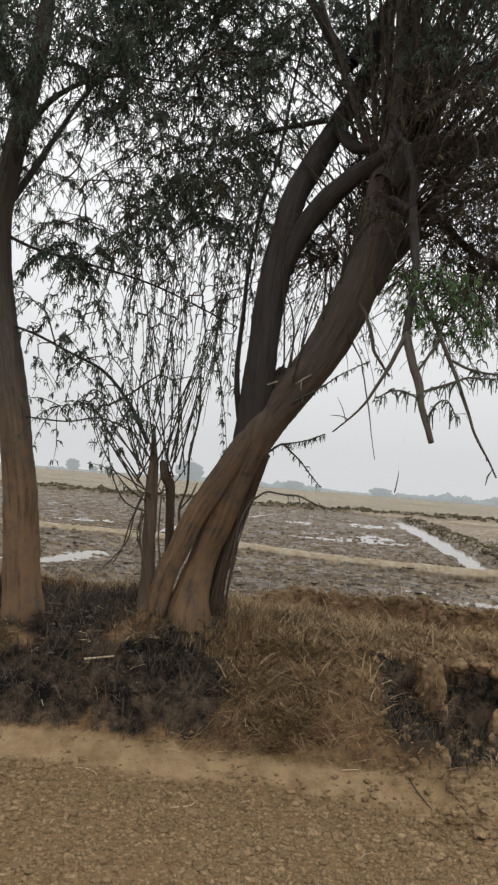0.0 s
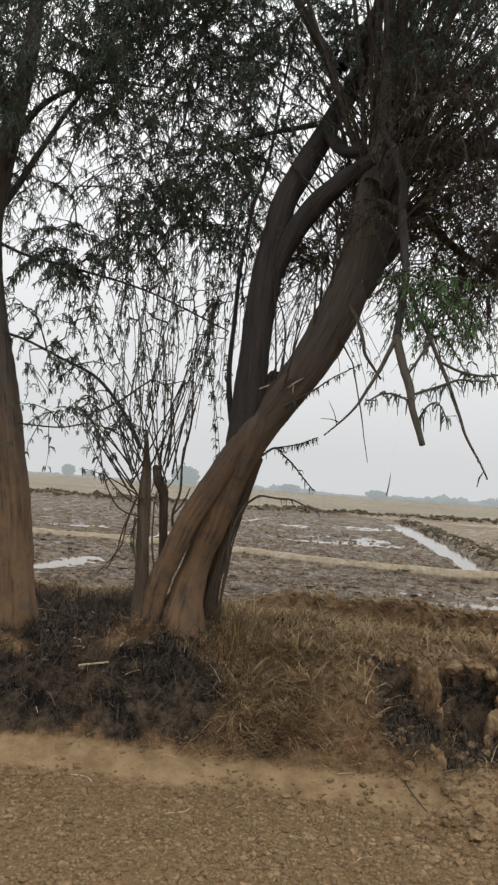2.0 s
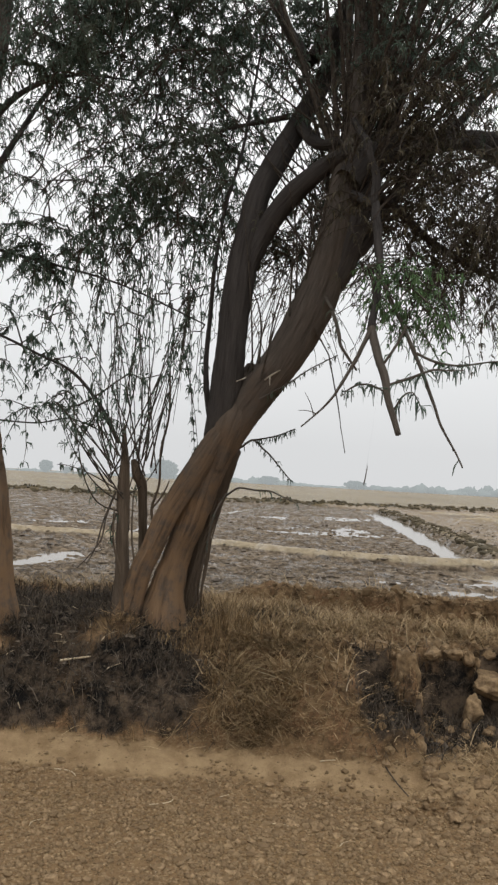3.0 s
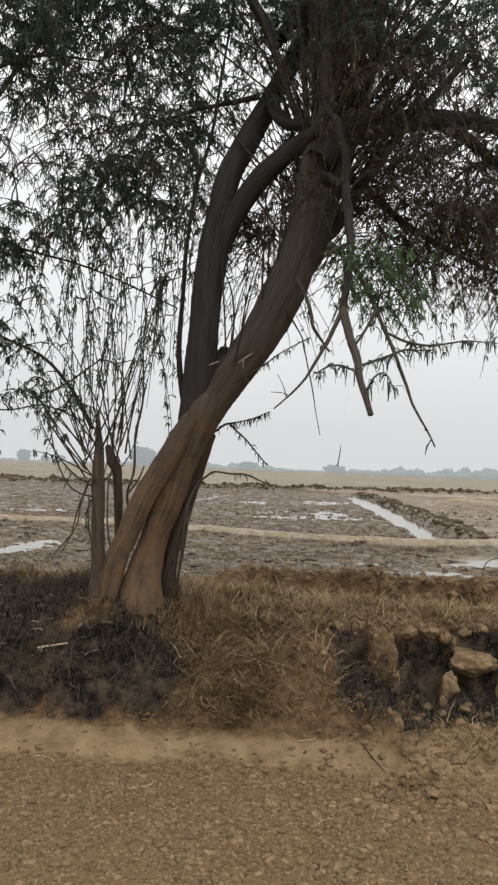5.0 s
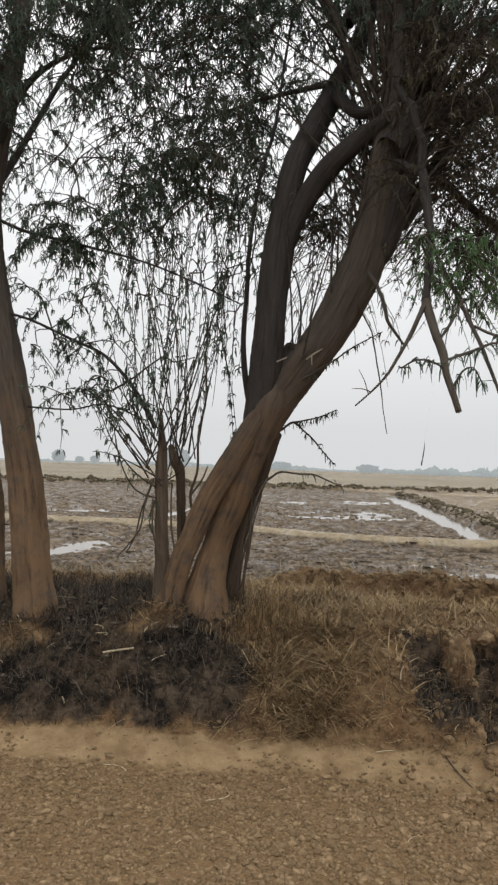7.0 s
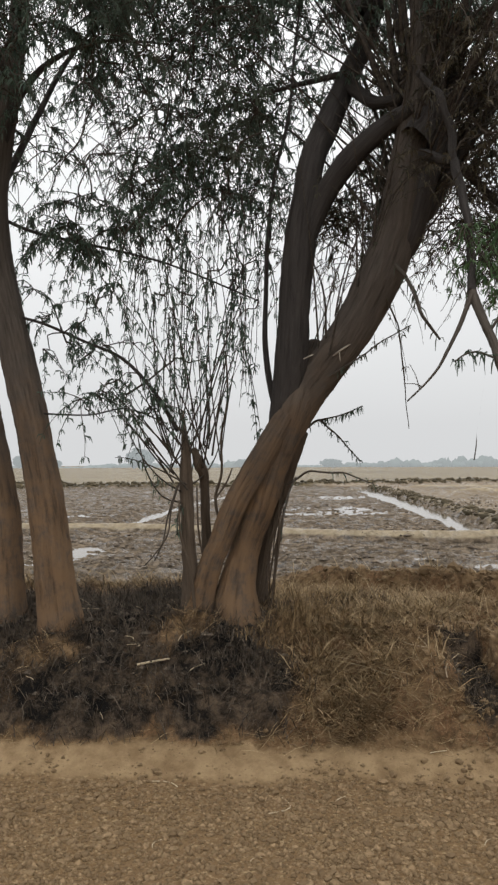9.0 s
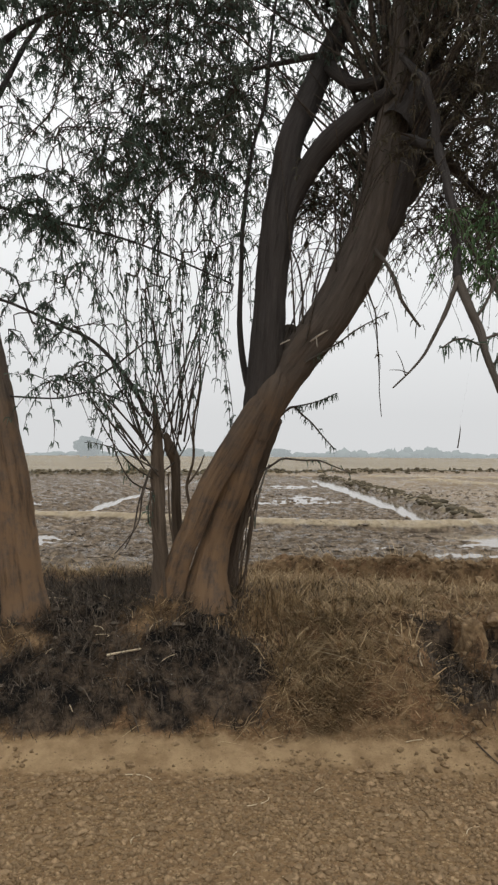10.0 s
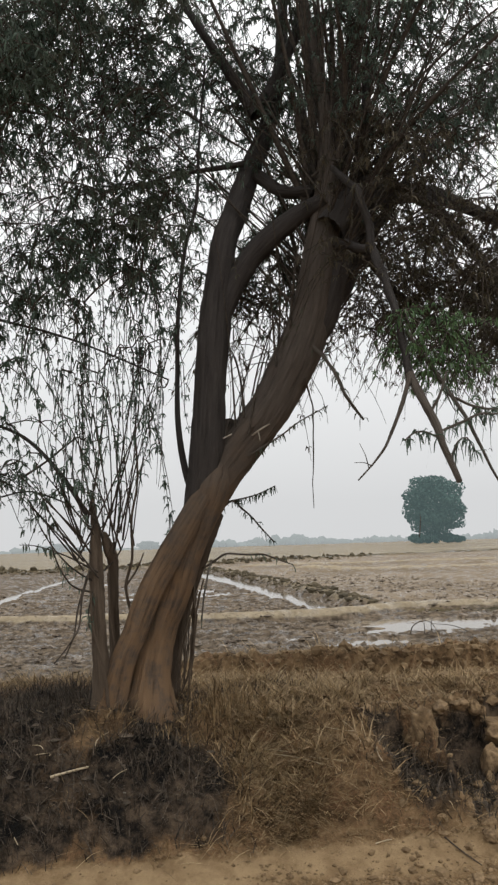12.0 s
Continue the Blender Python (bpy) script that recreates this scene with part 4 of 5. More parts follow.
def shrub():
    bush = tagged(new("shrub"), "thin many-stemmed shrub with dry wands behind the trees", "shrub")
    s1 = [(-0.59, 5.50, 0.62, 0.06), (-0.59, 5.50, 0.83, 0.052), (-0.60, 5.50, 1.08, 0.048), (-0.61, 5.50, 1.29, 0.044), (-0.62, 5.50, 1.48, 0.043), (-0.62, 5.50, 1.65, 0.034), (-0.63, 5.50, 1.80, 0.022), (-0.64, 5.50, 1.97, 0.006)]
    s2 = [(-0.47, 5.75, 0.61, 0.042), (-0.48, 5.75, 0.89, 0.034), (-0.49, 5.72, 1.17, 0.031), (-0.50, 5.65, 1.41, 0.031), (-0.51, 5.60, 1.56, 0.034), (-0.54, 5.55, 1.64, 0.034), (-0.57, 5.55, 1.73, 0.015)]
    s3 = [(-0.40, 5.60, 1.03, 0.008), (-0.40, 5.60, 1.22, 0.009), (-0.43, 5.60, 1.40, 0.009), (-0.39, 5.60, 1.57, 0.008), (-0.39, 5.60, 1.81, 0.008), (-0.35, 5.60, 2.05, 0.007), (-0.36, 5.60, 2.36, 0.005)]
    s4 = [(-0.66, 5.45, 1.51, 0.006), (-0.71, 5.42, 1.34, 0.005), (-0.73, 5.38, 1.19, 0.005), (-0.80, 5.36, 1.08, 0.004), (-0.87, 5.35, 1.00, 0.003)]
    s5 = [(-0.67, 5.45, 1.49, 0.006), (-0.73, 5.42, 1.30, 0.005), (-0.76, 5.38, 1.14, 0.004), (-0.81, 5.36, 1.03, 0.003)]
    s6 = [(-0.47, 5.50, 0.77, 0.009), (-0.51, 5.47, 1.03, 0.007), (-0.54, 5.47, 1.22, 0.006), (-0.55, 5.50, 1.49, 0.004)]
    s7 = [(-0.56, 5.42, 0.70, 0.01), (-0.59, 5.40, 0.96, 0.009), (-0.65, 5.40, 1.18, 0.007), (-0.66, 5.42, 1.40, 0.005)]
    s8 = [(-0.43, 5.60, 1.40, 0.007), (-0.36, 5.60, 1.50, 0.006), (-0.32, 5.58, 1.60, 0.004)]
    for i, rows in enumerate((s1, s2, s3, s4, s5, s6, s7, s8)):
        part("stem", limb_mesh("stem", rows, STEMBARK if i not in (3, 4) else TWIG, 14, 0.015, 0.16 if i < 2 else 0.1, 0.15, 60 + i), bush)
    fans = (
        [(-0.63, 5.48, 1.44, 0.006), (-0.78, 5.42, 1.54, 0.005), (-0.92, 5.38, 1.72, 0.004), (-1.04, 5.35, 1.99, 0.002)],
        [(-0.64, 5.48, 1.38, 0.006), (-0.77, 5.40, 1.43, 0.005), (-0.87, 5.36, 1.61, 0.004), (-0.93, 5.33, 1.90, 0.003), (-0.97, 5.32, 2.12, 0.002)],
        [(-0.64, 5.48, 1.59, 0.006), (-0.74, 5.45, 1.77, 0.005), (-0.79, 5.42, 2.00, 0.004), (-0.81, 5.40, 2.34, 0.003), (-0.88, 5.40, 2.68, 0.002)],
        [(-0.63, 5.48, 1.71, 0.006), (-0.72, 5.45, 1.89, 0.005), (-0.76, 5.45, 2.16, 0.004), (-0.72, 5.45, 2.47, 0.002)],
        [(-0.51, 5.52, 1.60, 0.007), (-0.47, 5.50, 1.88, 0.006), (-0.49, 5.50, 2.18, 0.005), (-0.47, 5.50, 2.57, 0.004), (-0.54, 5.50, 2.96, 0.002)],
        [(-0.63, 5.48, 1.40, 0.006), (-0.67, 5.42, 1.29, 0.005), (-0.67, 5.40, 1.18, 0.003)],
    )
    for i, rows in enumerate(fans):
        part("wand", limb_mesh("wand", rows, TWIG, 6, 0.05, 0.1, 0.0, 80 + i), bush)
    green, rg = Soup(), np.random.default_rng(5)
    for i, rows in enumerate(fans):
        fringe(green, rows, 46, 140 + i, (0.03, 0.065))
    for k in range(24):
        b = np.array([rg.uniform(-0.74, -0.38), rg.uniform(5.42, 5.6), rg.uniform(1.5, 1.85)])
        L = rg.uniform(0.6, 1.8)
        tip = b + np.array([rg.normal(0.0, 0.26), rg.normal(0.0, 0.2), 1.0]) * L
        mid = (b + tip) / 2 + rg.normal(0, 0.14, 3)
        s = np.linspace(0, 1, 9)[:, None]
        p = (1 - s) ** 2 * b + 2 * s * (1 - s) * mid + s**2 * tip
        r0 = rg.uniform(0.003, 0.007)
        part("wand", limb_mesh("wand", [(*q, r0 * (1 - 0.8 * i / 8)) for i, q in enumerate(p)], TWIG, 5, 0.1, 0.05, 0.0, k), bush)
        m = int(L * 14)
        u = rg.uniform(0.35, 0.999, m) * 8
        i = np.minimum(u.astype(int), 7)
        base = p[i] + (p[i + 1] - p[i]) * (u - i)[:, None]
        leaves(green, base, rg.normal(0, 0.6, (m, 3)) + np.array([0, 0, -0.6]), rg.uniform(0.04, 0.09, m), rg.uniform(0.007, 0.013, m))
    for k in range(12):
        b = np.array([rg.uniform(-0.72, -0.6), 5.45, rg.uniform(1.45, 1.8)])
        tip = b + np.array([rg.uniform(-0.5, -0.1), rg.normal(0, 0.15), rg.uniform(0.15, 0.6)])
        mid = (b + tip) / 2 + np.array([-0.08, 0, 0.1])
        s = np.linspace(0, 1, 7)[:, None]
        p = (1 - s) ** 2 * b + 2 * s * (1 - s) * mid + s**2 * tip
        part("wand", limb_mesh("wand", [(*q, 0.006 * (1 - 0.7 * i / 6)) for i, q in enumerate(p)], TWIG, 5, 0.1, 0.05, 0.0, k), bush)
        m = 16
        u = rg.uniform(0.5, 0.999, m) * 6
        i = np.minimum(u.astype(int), 5)
        base = p[i] + (p[i + 1] - p[i]) * (u - i)[:, None]
        leaves(green, base, rg.normal(0, 0.6, (m, 3)) + np.array([0, 0, -0.6]), rg.uniform(0.03, 0.06, m), rg.uniform(0.008, 0.014, m))
    tagged(part("foliage", green.mesh("foliage", LEAF), bush, "sparse drooping leaves"), kind="stuff")
    return bush


shrub()

# ---- ground cover ----


def blades(name, mat, n, pick, height, width, lean, seed, region=(-2.4, 3.2, 4.2, 7.6)):
    """Grass blades: two bent segments each, rooted on the ground where pick() says so."""
    rg = np.random.default_rng(seed)
    x, y = rg.uniform(*region[:2], n * 14), rg.uniform(*region[2:], n * 14)
    z, zones = land(x, y)
    keep = rg.uniform(0, 1, len(x)) < pick(x, y, zones)
    x, y, z = x[keep][:n], y[keep][:n], z[keep][:n]
    k = len(x)
    az, L = rg.uniform(0, 6.28, k), rg.uniform(*height, k)
    tilt = rg.uniform(*lean, k)
    out = np.stack([np.cos(az) * np.sin(tilt), np.sin(az) * np.sin(tilt), np.cos(tilt)], 1)
    flat = np.stack([-np.sin(az + rg.normal(0, 0.8, k)), np.cos(az), np.zeros(k)], 1) * (rg.uniform(*width, k))[:, None]
    base = np.stack([x, y, z - 0.005], 1)
    mid = base + out * (L * 0.55)[:, None]
    tip = mid + (out * 0.9 + np.stack([np.cos(az) * 0.3, np.sin(az) * 0.3, -0.22 * np.ones(k)], 1)) * (L * 0.45)[:, None]
    V = np.stack([base - flat, base + flat, mid - flat * 0.7, mid + flat * 0.7, tip], 1).reshape(-1, 3)
    i = np.arange(k)[:, None] * 5
    return new(name, np_mesh(name, V, [i + np.array([[0, 1, 3, 2]]), i + np.array([[2, 3, 4]])], mat))


def grass_pick(x, y, zn):
    clump = sstep(-0.25, 0.5, wave_noise(x, y, 0.5, 21)) * (0.25 + 0.75 * np.maximum(sstep(-0.25, 0.2, wave_noise(x, y, 0.6, 23)), sstep(5.2, 5.5, y)))
    d = y - road_edge(x)
    zone = (0.25 + 0.75 * sstep(-0.75, -0.25, x + 0.3 * (y - 5))) * sstep(0.16, 0.34, d) * (1 - sstep(2.2, 2.8, d))
    return zone * (1 - 0.9 * sstep(1.75, 2.4, d) * sstep(0.2, 1.0, x)) * (1 - np.clip(zn["burn_and_shade"] * 1.6, 0, 1)) * (0.1 + 0.9 * clump) * (1 - 0.75 * sstep(0.9, 1.3, x))


tagged(blades("dry_grass", STRAW, 30000, lambda x, y, zn: grass_pick(x, y, zn) * 1.0, (0.05, 0.2), (0.0014, 0.0034), (0.7, 1.6), 31), "matted dry yellow-brown grass on the bank", "grass", kind="stuff")
tagged(blades("long_straw", BLEACHED, 9000, lambda x, y, zn: grass_pick(x, y, zn) + 0.05 * zn["bank"] * (1 - np.clip(zn["burn_and_shade"] * 1.6, 0, 1)), (0.08, 0.28), (0.0016, 0.0034), (0.6, 1.6), 35), "long bleached straws arching over the bank", "straw", kind="stuff")
tagged(blades("straw_litter", STRAW, 16000, lambda x, y, zn: grass_pick(x, y, zn) * 0.8 + 0.1 * zn["bank"] * (1 - np.clip(zn["burn_and_shade"] * 1.3, 0, 1)), (0.05, 0.22), (0.001, 0.0026), (1.35, 1.62), 33), "flattened straw litter on the bank", "straw", kind="stuff")
tagged(blades("burnt_stubble", CHAR, 20000, lambda x, y, zn: np.clip(zn["burn_and_shade"] * 1.3, 0, 1), (0.03, 0.16), (0.0014, 0.0035), (0.2, 1.45), 32), "charred black grass stubble and twigs", "grass", kind="stuff")

tagged(blades("straw_bits", BLEACHED, 420, lambda x, y, zn: 0.3 + 0.7 * sstep(-0.2, 0.5, wave_noise(x, y, 0.7, 91)), (0.02, 0.075), (0.0009, 0.0022), (1.35, 1.55), 36, (-2.2, 2.2, 2.9, 4.75)), "short bleached straw bits strewn on the road", "straw", kind="stuff")


def grass_tuft(x, y, n, height, seed, burnt=False):
    """Tall dry grass standing in one clump."""
    rg = np.random.default_rng(seed)
    soup = Soup()
    for k in range(n):
        bx, by = x + rg.normal(0, 0.06), y + rg.normal(0, 0.05)
        z, az, L = land_z(bx, by), rg.uniform(0, 6.28), rg.uniform(0.4, 1.0) * height
        out = np.array([np.cos(az), np.sin(az), 0.0])
        flat = np.array([-out[1], out[0], 0.0]) * rg.uniform(0.0012, 0.0026)
        lean = rg.uniform(0.1, 0.9)
        base = np.array([bx, by, z - 0.01])
        pts = [base + out * L * lean * s * s * 1.3 + np.array([0, 0, L * s * (1 - 0.35 * lean * s)]) for s in (0, 0.4, 0.75, 1.0)]
        V = np.array([pts[0] - flat, pts[0] + flat, pts[1] - flat, pts[1] + flat, pts[2] - flat * 0.6, pts[2] + flat * 0.6, pts[3]])
        soup.add(V, [np.array([[0, 1, 3, 2], [2, 3, 5, 4]]), np.array([[4, 5, 6]])])
    if burnt:
        return tagged(new("grass_tuft", soup.mesh("grass_tuft", CHAR)), "charred black grass tuft on burnt ground", "grass", "burnt grass tufts")
    return tagged(new("grass_tuft", soup.mesh("grass_tuft", STRAW)), "tall dry grass tuft at the foot of the trunk", "grass", "dry grass tufts")


for k, (x, y, n, height) in enumerate(((0.12, 5.5, 130, 0.40), (0.28, 5.6, 80, 0.30), (0.02, 5.35, 60, 0.22), (0.5, 6.0, 70, 0.25), (-0.12, 5.32, 60, 0.13), (-0.27, 5.3, 50, 0.12))):
    grass_tuft(x, y, n, height, 200 + k)
for k, (x, y, n, height) in enumerate(((-0.75, 6.2, 90, 0.26), (-1.05, 6.35, 70, 0.2), (-0.95, 5.9, 50, 0.16), (-1.5, 6.1, 70, 0.2), (-0.25, 5.05, 70, 0.14), (-1.72, 5.5, 60, 0.14), (-1.5, 5.45, 70, 0.13), (-1.3, 5.5, 60, 0.14), (-0.42, 5.4, 60, 0.12))):
    grass_tuft(x, y, n, height, 220 + k, True)


def stones(name, mat, n, region, size, seed, pick=None, flat=1, coarse=False, tall=(0.3, 0.65), few=6):
    """Loose clods: squashed, knocked-about lumps half sunk in the ground."""
    rg = np.random.default_rng(seed)
    bm = bmesh.new()
    bmesh.ops.create_icosphere(bm, subdivisions=1, radius=1.0)
    ico = np.array([v.co[:] for v in bm.verts])
    tri = np.array([[v.index for v in f.verts] for f in bm.faces])
    bm.free()
    if coarse:
        ico = np.array([(1, 0, 0), (0, 1, 0), (-1, 0, 0), (0, -1, 0), (0.1, 0.1, 1.0), (-0.1, 0, -1.0)])
        tri = np.array([(0, 1, 4), (1, 2, 4), (2, 3, 4), (3, 0, 4), (1, 0, 5), (2, 1, 5), (3, 2, 5), (0, 3, 5)])
    x, y = rg.uniform(region[0], region[1], n), rg.uniform(region[2], region[3], n)
    z, zones = land(x, y)
    keep = (rg.uniform(0, 1, n) < (pick(x, y, zones) if pick else 1.0)) & ((y < 7.5) | (z > LEVEL + 0.005))
    x, y, z = x[keep], y[keep], z[keep]
    k = len(x)
    s = size[0] + (size[1] - size[0]) * rg.uniform(0, 1, k) ** few
    V = ico[None] * (1 + rg.normal(0, 0.2, (k, len(ico), 1)))
    a = rg.uniform(0, 6.28, k)
    sx, sy, sz = s * rg.uniform(0.8, 1.3, k), s * rg.uniform(0.8, 1.3, k), s * rg.uniform(*tall, k)
    px, py, pz = V[:, :, 0] * sx[:, None], V[:, :, 1] * sy[:, None], V[:, :, 2] * sz[:, None]
    V = np.stack([x[:, None] + px * np.cos(a)[:, None] - py * np.sin(a)[:, None], y[:, None] + px * np.sin(a)[:, None] + py * np.cos(a)[:, None], z[:, None] + pz + 0.05 * s[:, None]], 2).reshape(-1, 3)
    F = (np.arange(k)[:, None, None] * len(ico) + tri[None]).reshape(-1, 3)
    return new(name, np_mesh(name, V, [F], mat, None, flat == 0))


tagged(stones("road_clods", CLOD, 34000, (-2.0, 1.7, 2.9, 4.75), (0.004, 0.017), 41, lambda x, y, zn: (1 - sstep(-0.2, 0.12, y - road_edge(x) + 0.12 * wave_noise(x, y, 0.5, 77)) * 0.9) * sstep(-2.0, -1.5, x + 0.3 * wave_noise(x, y, 0.9, 81)) * sstep(2.9, 3.3, y + 0.3 * wave_noise(x, y, 0.9, 82)) * (1 - sstep(1.3, 1.7, x)) * (0.4 + 0.6 * sstep(-0.5, 0.4, wave_noise(x, y, 0.6, 78))), 0, True, (0.55, 0.95), 3), "loose brown soil clods on the dirt road", "gravel", kind="stuff")
tagged(stones("road_lumps", CLOD, 17000, (-1.6, 1.9, 3.0, 4.6), (0.006, 0.024), 48, lambda x, y, zn: (0.45 + 0.55 * sstep(0.2, 1.0, x)) * (1 - sstep(-0.15, 0.1, y - road_edge(x)) * 0.8) * sstep(-0.4, 0.5, wave_noise(x, y, 0.4, 80)), 1, False, (0.6, 1.0), 3.5), "broken lumps of dry soil on the road", "gravel", kind="stuff")
tagged(stones("road_crumbs", CLOD, 7000, (-7.0, 7.5, -4.0, 5.5), (0.005, 0.026), 49, lambda x, y, zn: 1 - sstep(-0.15, 0.1, y - road_edge(x)) * 0.95, 0, True, (0.5, 0.9)), "scattered crumbs of dry soil along the road", "gravel", kind="stuff")
MUDCLOD = island_material("mud_clods", (0.062, 0.046, 0.033), (0.27, 0.21, 0.15), 0.6, 0.01, 30)
tagged(stones("mud_clods", MUDCLOD, 58000, (-5.5, 9.5, 7.2, 26.0), (0.011, 0.06), 43, lambda x, y, zn: zn["field"] * (1 - 0.9 * zn["ridge"]) * np.clip(1.3 - y / 24, 0.2, 1) * sstep(-0.6, 0.3, wave_noise(x * 0.6, y, 1.1, 79)) * (np.abs(x - 1.5) < 0.9 + 0.45 * y), 1, True, (0.35, 0.8)), "small dark clods of wet field mud", "mud", kind="stuff")
DARKCLOD = island_material("spoil_soil", (0.048, 0.041, 0.026), (0.145, 0.115, 0.071), 0.9, 0.01, 12)
tagged(stones("spoil_clods", DARKCLOD, 9000, (3.8, 8.6, 12.8, 38.0), (0.03, 0.12), 44, lambda x, y, zn: np.exp(-((x - channel_line(y) - 0.62) / 0.25) ** 2) * 0.9, 1, False, (0.4, 0.9)), "dark clods heaped along the field channel", "soil", kind="stuff")
tagged(stones("edge_weeds", DARKCLOD, 14000, (-12, 20, 37.5, 48.0), (0.04, 0.16), 45, lambda x, y, zn: np.exp(-((y - 39.8 - 0.33 * np.maximum(x, 0)) / 0.75) ** 2), 1, False, (0.5, 1.2)), "low dark weeds and clods along the field edge", "weeds", kind="stuff")
tagged(stones("cinders", CHAR, 9000, (-2.2, 2.4, 4.6, 6.6), (0.004, 0.03), 46, lambda x, y, zn: np.clip(zn["burn_and_shade"], 0, 1) * 0.8 * sstep(0.3, 0.5, y - road_edge(x)), 1, True, (0.3, 0.8)), "black cinders and ash crumbs", "ash", kind="stuff")
ASH = island_material("pale_ash", (0.16, 0.145, 0.125), (0.42, 0.385, 0.335), 0.95)
tagged(stones("ash_flakes", ASH, 1500, (-2.2, 0.3, 4.6, 6.6), (0.003, 0.013), 50, lambda x, y, zn: np.clip(zn["burn_and_shade"], 0, 1) * 0.8 * sstep(-0.1, 0.6, wave_noise(x, y, 0.5, 92)), 1, True, (0.2, 0.5)), "pale ash flakes scattered over burnt ground", "ash", kind="stuff")
tagged(stones("rim_clods", CLOD, 5200, (0.2, 3.6, 5.6, 7.6), (0.006, 0.055), 47, lambda x, y, zn: sstep(1.5, 2.2, y - road_edge(x)) * (1 - sstep(2.9, 3.1, y - road_edge(x))) * sstep(0.3, 1.0, x), 1, False, (0.6, 1.0)), "pale broken clods on top of the bank", "gravel", kind="stuff")
tagged(stones("bank_clods", CLOD, 3600, (0.8, 3.2, 3.8, 7.2), (0.006, 0.04), 42, lambda x, y, zn: 1 - 0.5 * zn["burn_and_shade"], 1, False, (0.6, 1.05)), "broken yellowish clods on the crumbling bank", "gravel", kind="stuff")

# ---- loose things ----


def stalk(name, a, b, r, mat, label, bend=0.2, seed=0):
    """A straw or stick that lies on the ground from a to b."""
    rg = np.random.default_rng(seed)
    a, b = np.array(a), np.array(b)
    side = np.array([a[1] - b[1], b[0] - a[0]]) * bend
    span = [a + (b - a) * s + side * np.sin(3.14 * s) for s in np.linspace(0, 1, 7)]
    ground = [land_z(q[0], q[1]) for q in span]
    flat = np.linspace(ground[0], ground[-1], 7)
    over = max(0.0, float(np.max(np.array(ground) - flat))) * 0.8
    rows = [(q[0], q[1], h + over + r, r * (1 - 0.05 * i)) for i, (q, h) in enumerate(zip(span, flat))]
    return tagged(new(name, limb_mesh(name, rows, mat, 7, 0.01, 0.08, 0.0, seed)), label, "stick")


def dry_twig(x, y):
    """A bare bent twig stuck in the mud, its tip back on the ground."""
    z, made = land_z(x, y), tagged(new("dry_twig"), "bare bent dry twig stuck in field mud", "twig")
    for i, rows in enumerate((
            [(x - 0.16, y, z - 0.02, 0.006), (x - 0.14, y, z + 0.07, 0.006), (x - 0.04, y, z + 0.13, 0.005), (x + 0.1, y, z + 0.12, 0.005), (x + 0.2, y, z - 0.01, 0.004)],
            [(x + 0.02, y, z - 0.02, 0.005), (x + 0.02, y, z + 0.12, 0.004)],
            [(x + 0.12, y, z - 0.02, 0.006), (x + 0.11, y, z + 0.08, 0.005), (x + 0.13, y, z + 0.16, 0.003)],
            [(x + 0.6, y, z - 0.02, 0.005), (x + 0.4, y, z + 0.06, 0.004), (x + 0.12, y, z + 0.1, 0.003)])):
        part("stem", limb_mesh("stem", rows, TWIG, 6, 0.04, 0.1, 0.0, i), made)
    return made


dry_twig(3.5, 9.2)

def lay(a, b, r, bend, seed):
    if r > 0.0085:
        return stalk("stick", a, b, 0.004, TWIG, "dark thin stick lying across the sandy verge", bend, seed)
    if r > 0.005:
        return stalk("stick", a, b, r, PALE, "pale peeled stick lying on the ground", bend, seed)
    return stalk("straw_stalk", a, b, r * 0.68, PALE, "bleached straw stalk lying on bare earth", bend, seed)


lay((-0.986, 5.343), (-0.932, 5.316), 0.004, 0.5, 0)
lay((-1.384, 6.069), (-1.286, 5.962), 0.0045, 0.1, 1)
lay((-0.953, 5.738), (-0.913, 5.752), 0.005, 0.1, 2)
lay((-1.249, 5.200), (-1.212, 5.221), 0.004, 0.3, 3)
lay((-1.540, 5.125), (-1.492, 5.100), 0.004, 0.2, 4)
lay((1.024, 4.495), (1.117, 4.277), 0.009, -0.04, 5)
lay((-0.770, 4.518), (-0.639, 4.430), 0.004, 0.2, 6)
lay((-0.215, 4.086), (-0.129, 4.278), 0.004, -0.35, 7)
lay((0.117, 4.198), (0.180, 4.270), 0.0035, 0.1, 8)
lay((0.680, 4.553), (0.764, 4.538), 0.0045, 0.05, 9)
lay((0.886, 3.936), (0.926, 4.010), 0.003, 0.3, 10)
lay((-0.899, 5.156), (-0.707, 5.095), 0.008, 0.03, 11)
lay((-0.660, 5.202), (-0.574, 5.289), 0.005, 0.2, 12)
lay((-0.585, 5.014), (-0.502, 5.047), 0.004, 0.15, 13)
lay((-0.146, 3.489), (-0.119, 3.406), 0.003, 0.1, 14)
lay((1.054, 5.413), (1.071, 5.387), 0.005, -0.5, 15)
lay((0.251, 5.989), (0.264, 5.678), 0.006, 0, 16)
lay((0.309, 5.115), (0.540, 4.889), 0.004, 0.1, 17)
lay((0.543, 4.952), (0.676, 4.901), 0.003, 0.1, 18)
lay((-1.083, 4.898), (-1.057, 4.872), 0.004, 0.1, 19)
lay((-1.354, 5.794), (-1.206, 5.590), 0.005, 0.4, 20)
lay((0.845, 4.774), (1.016, 5.100), 0.004, 0.1, 21)
lay((0.926, 5.240), (1.049, 5.323), 0.004, 0.1, 22)
lay((0.378, 5.349), (0.563, 5.339), 0.003, 0.1, 23)
lay((0.701, 5.238), (0.826, 5.095), 0.003, -0.1, 24)
lay((0.054, 7.440), (0.259, 7.352), 0.003, 0.1, 25)
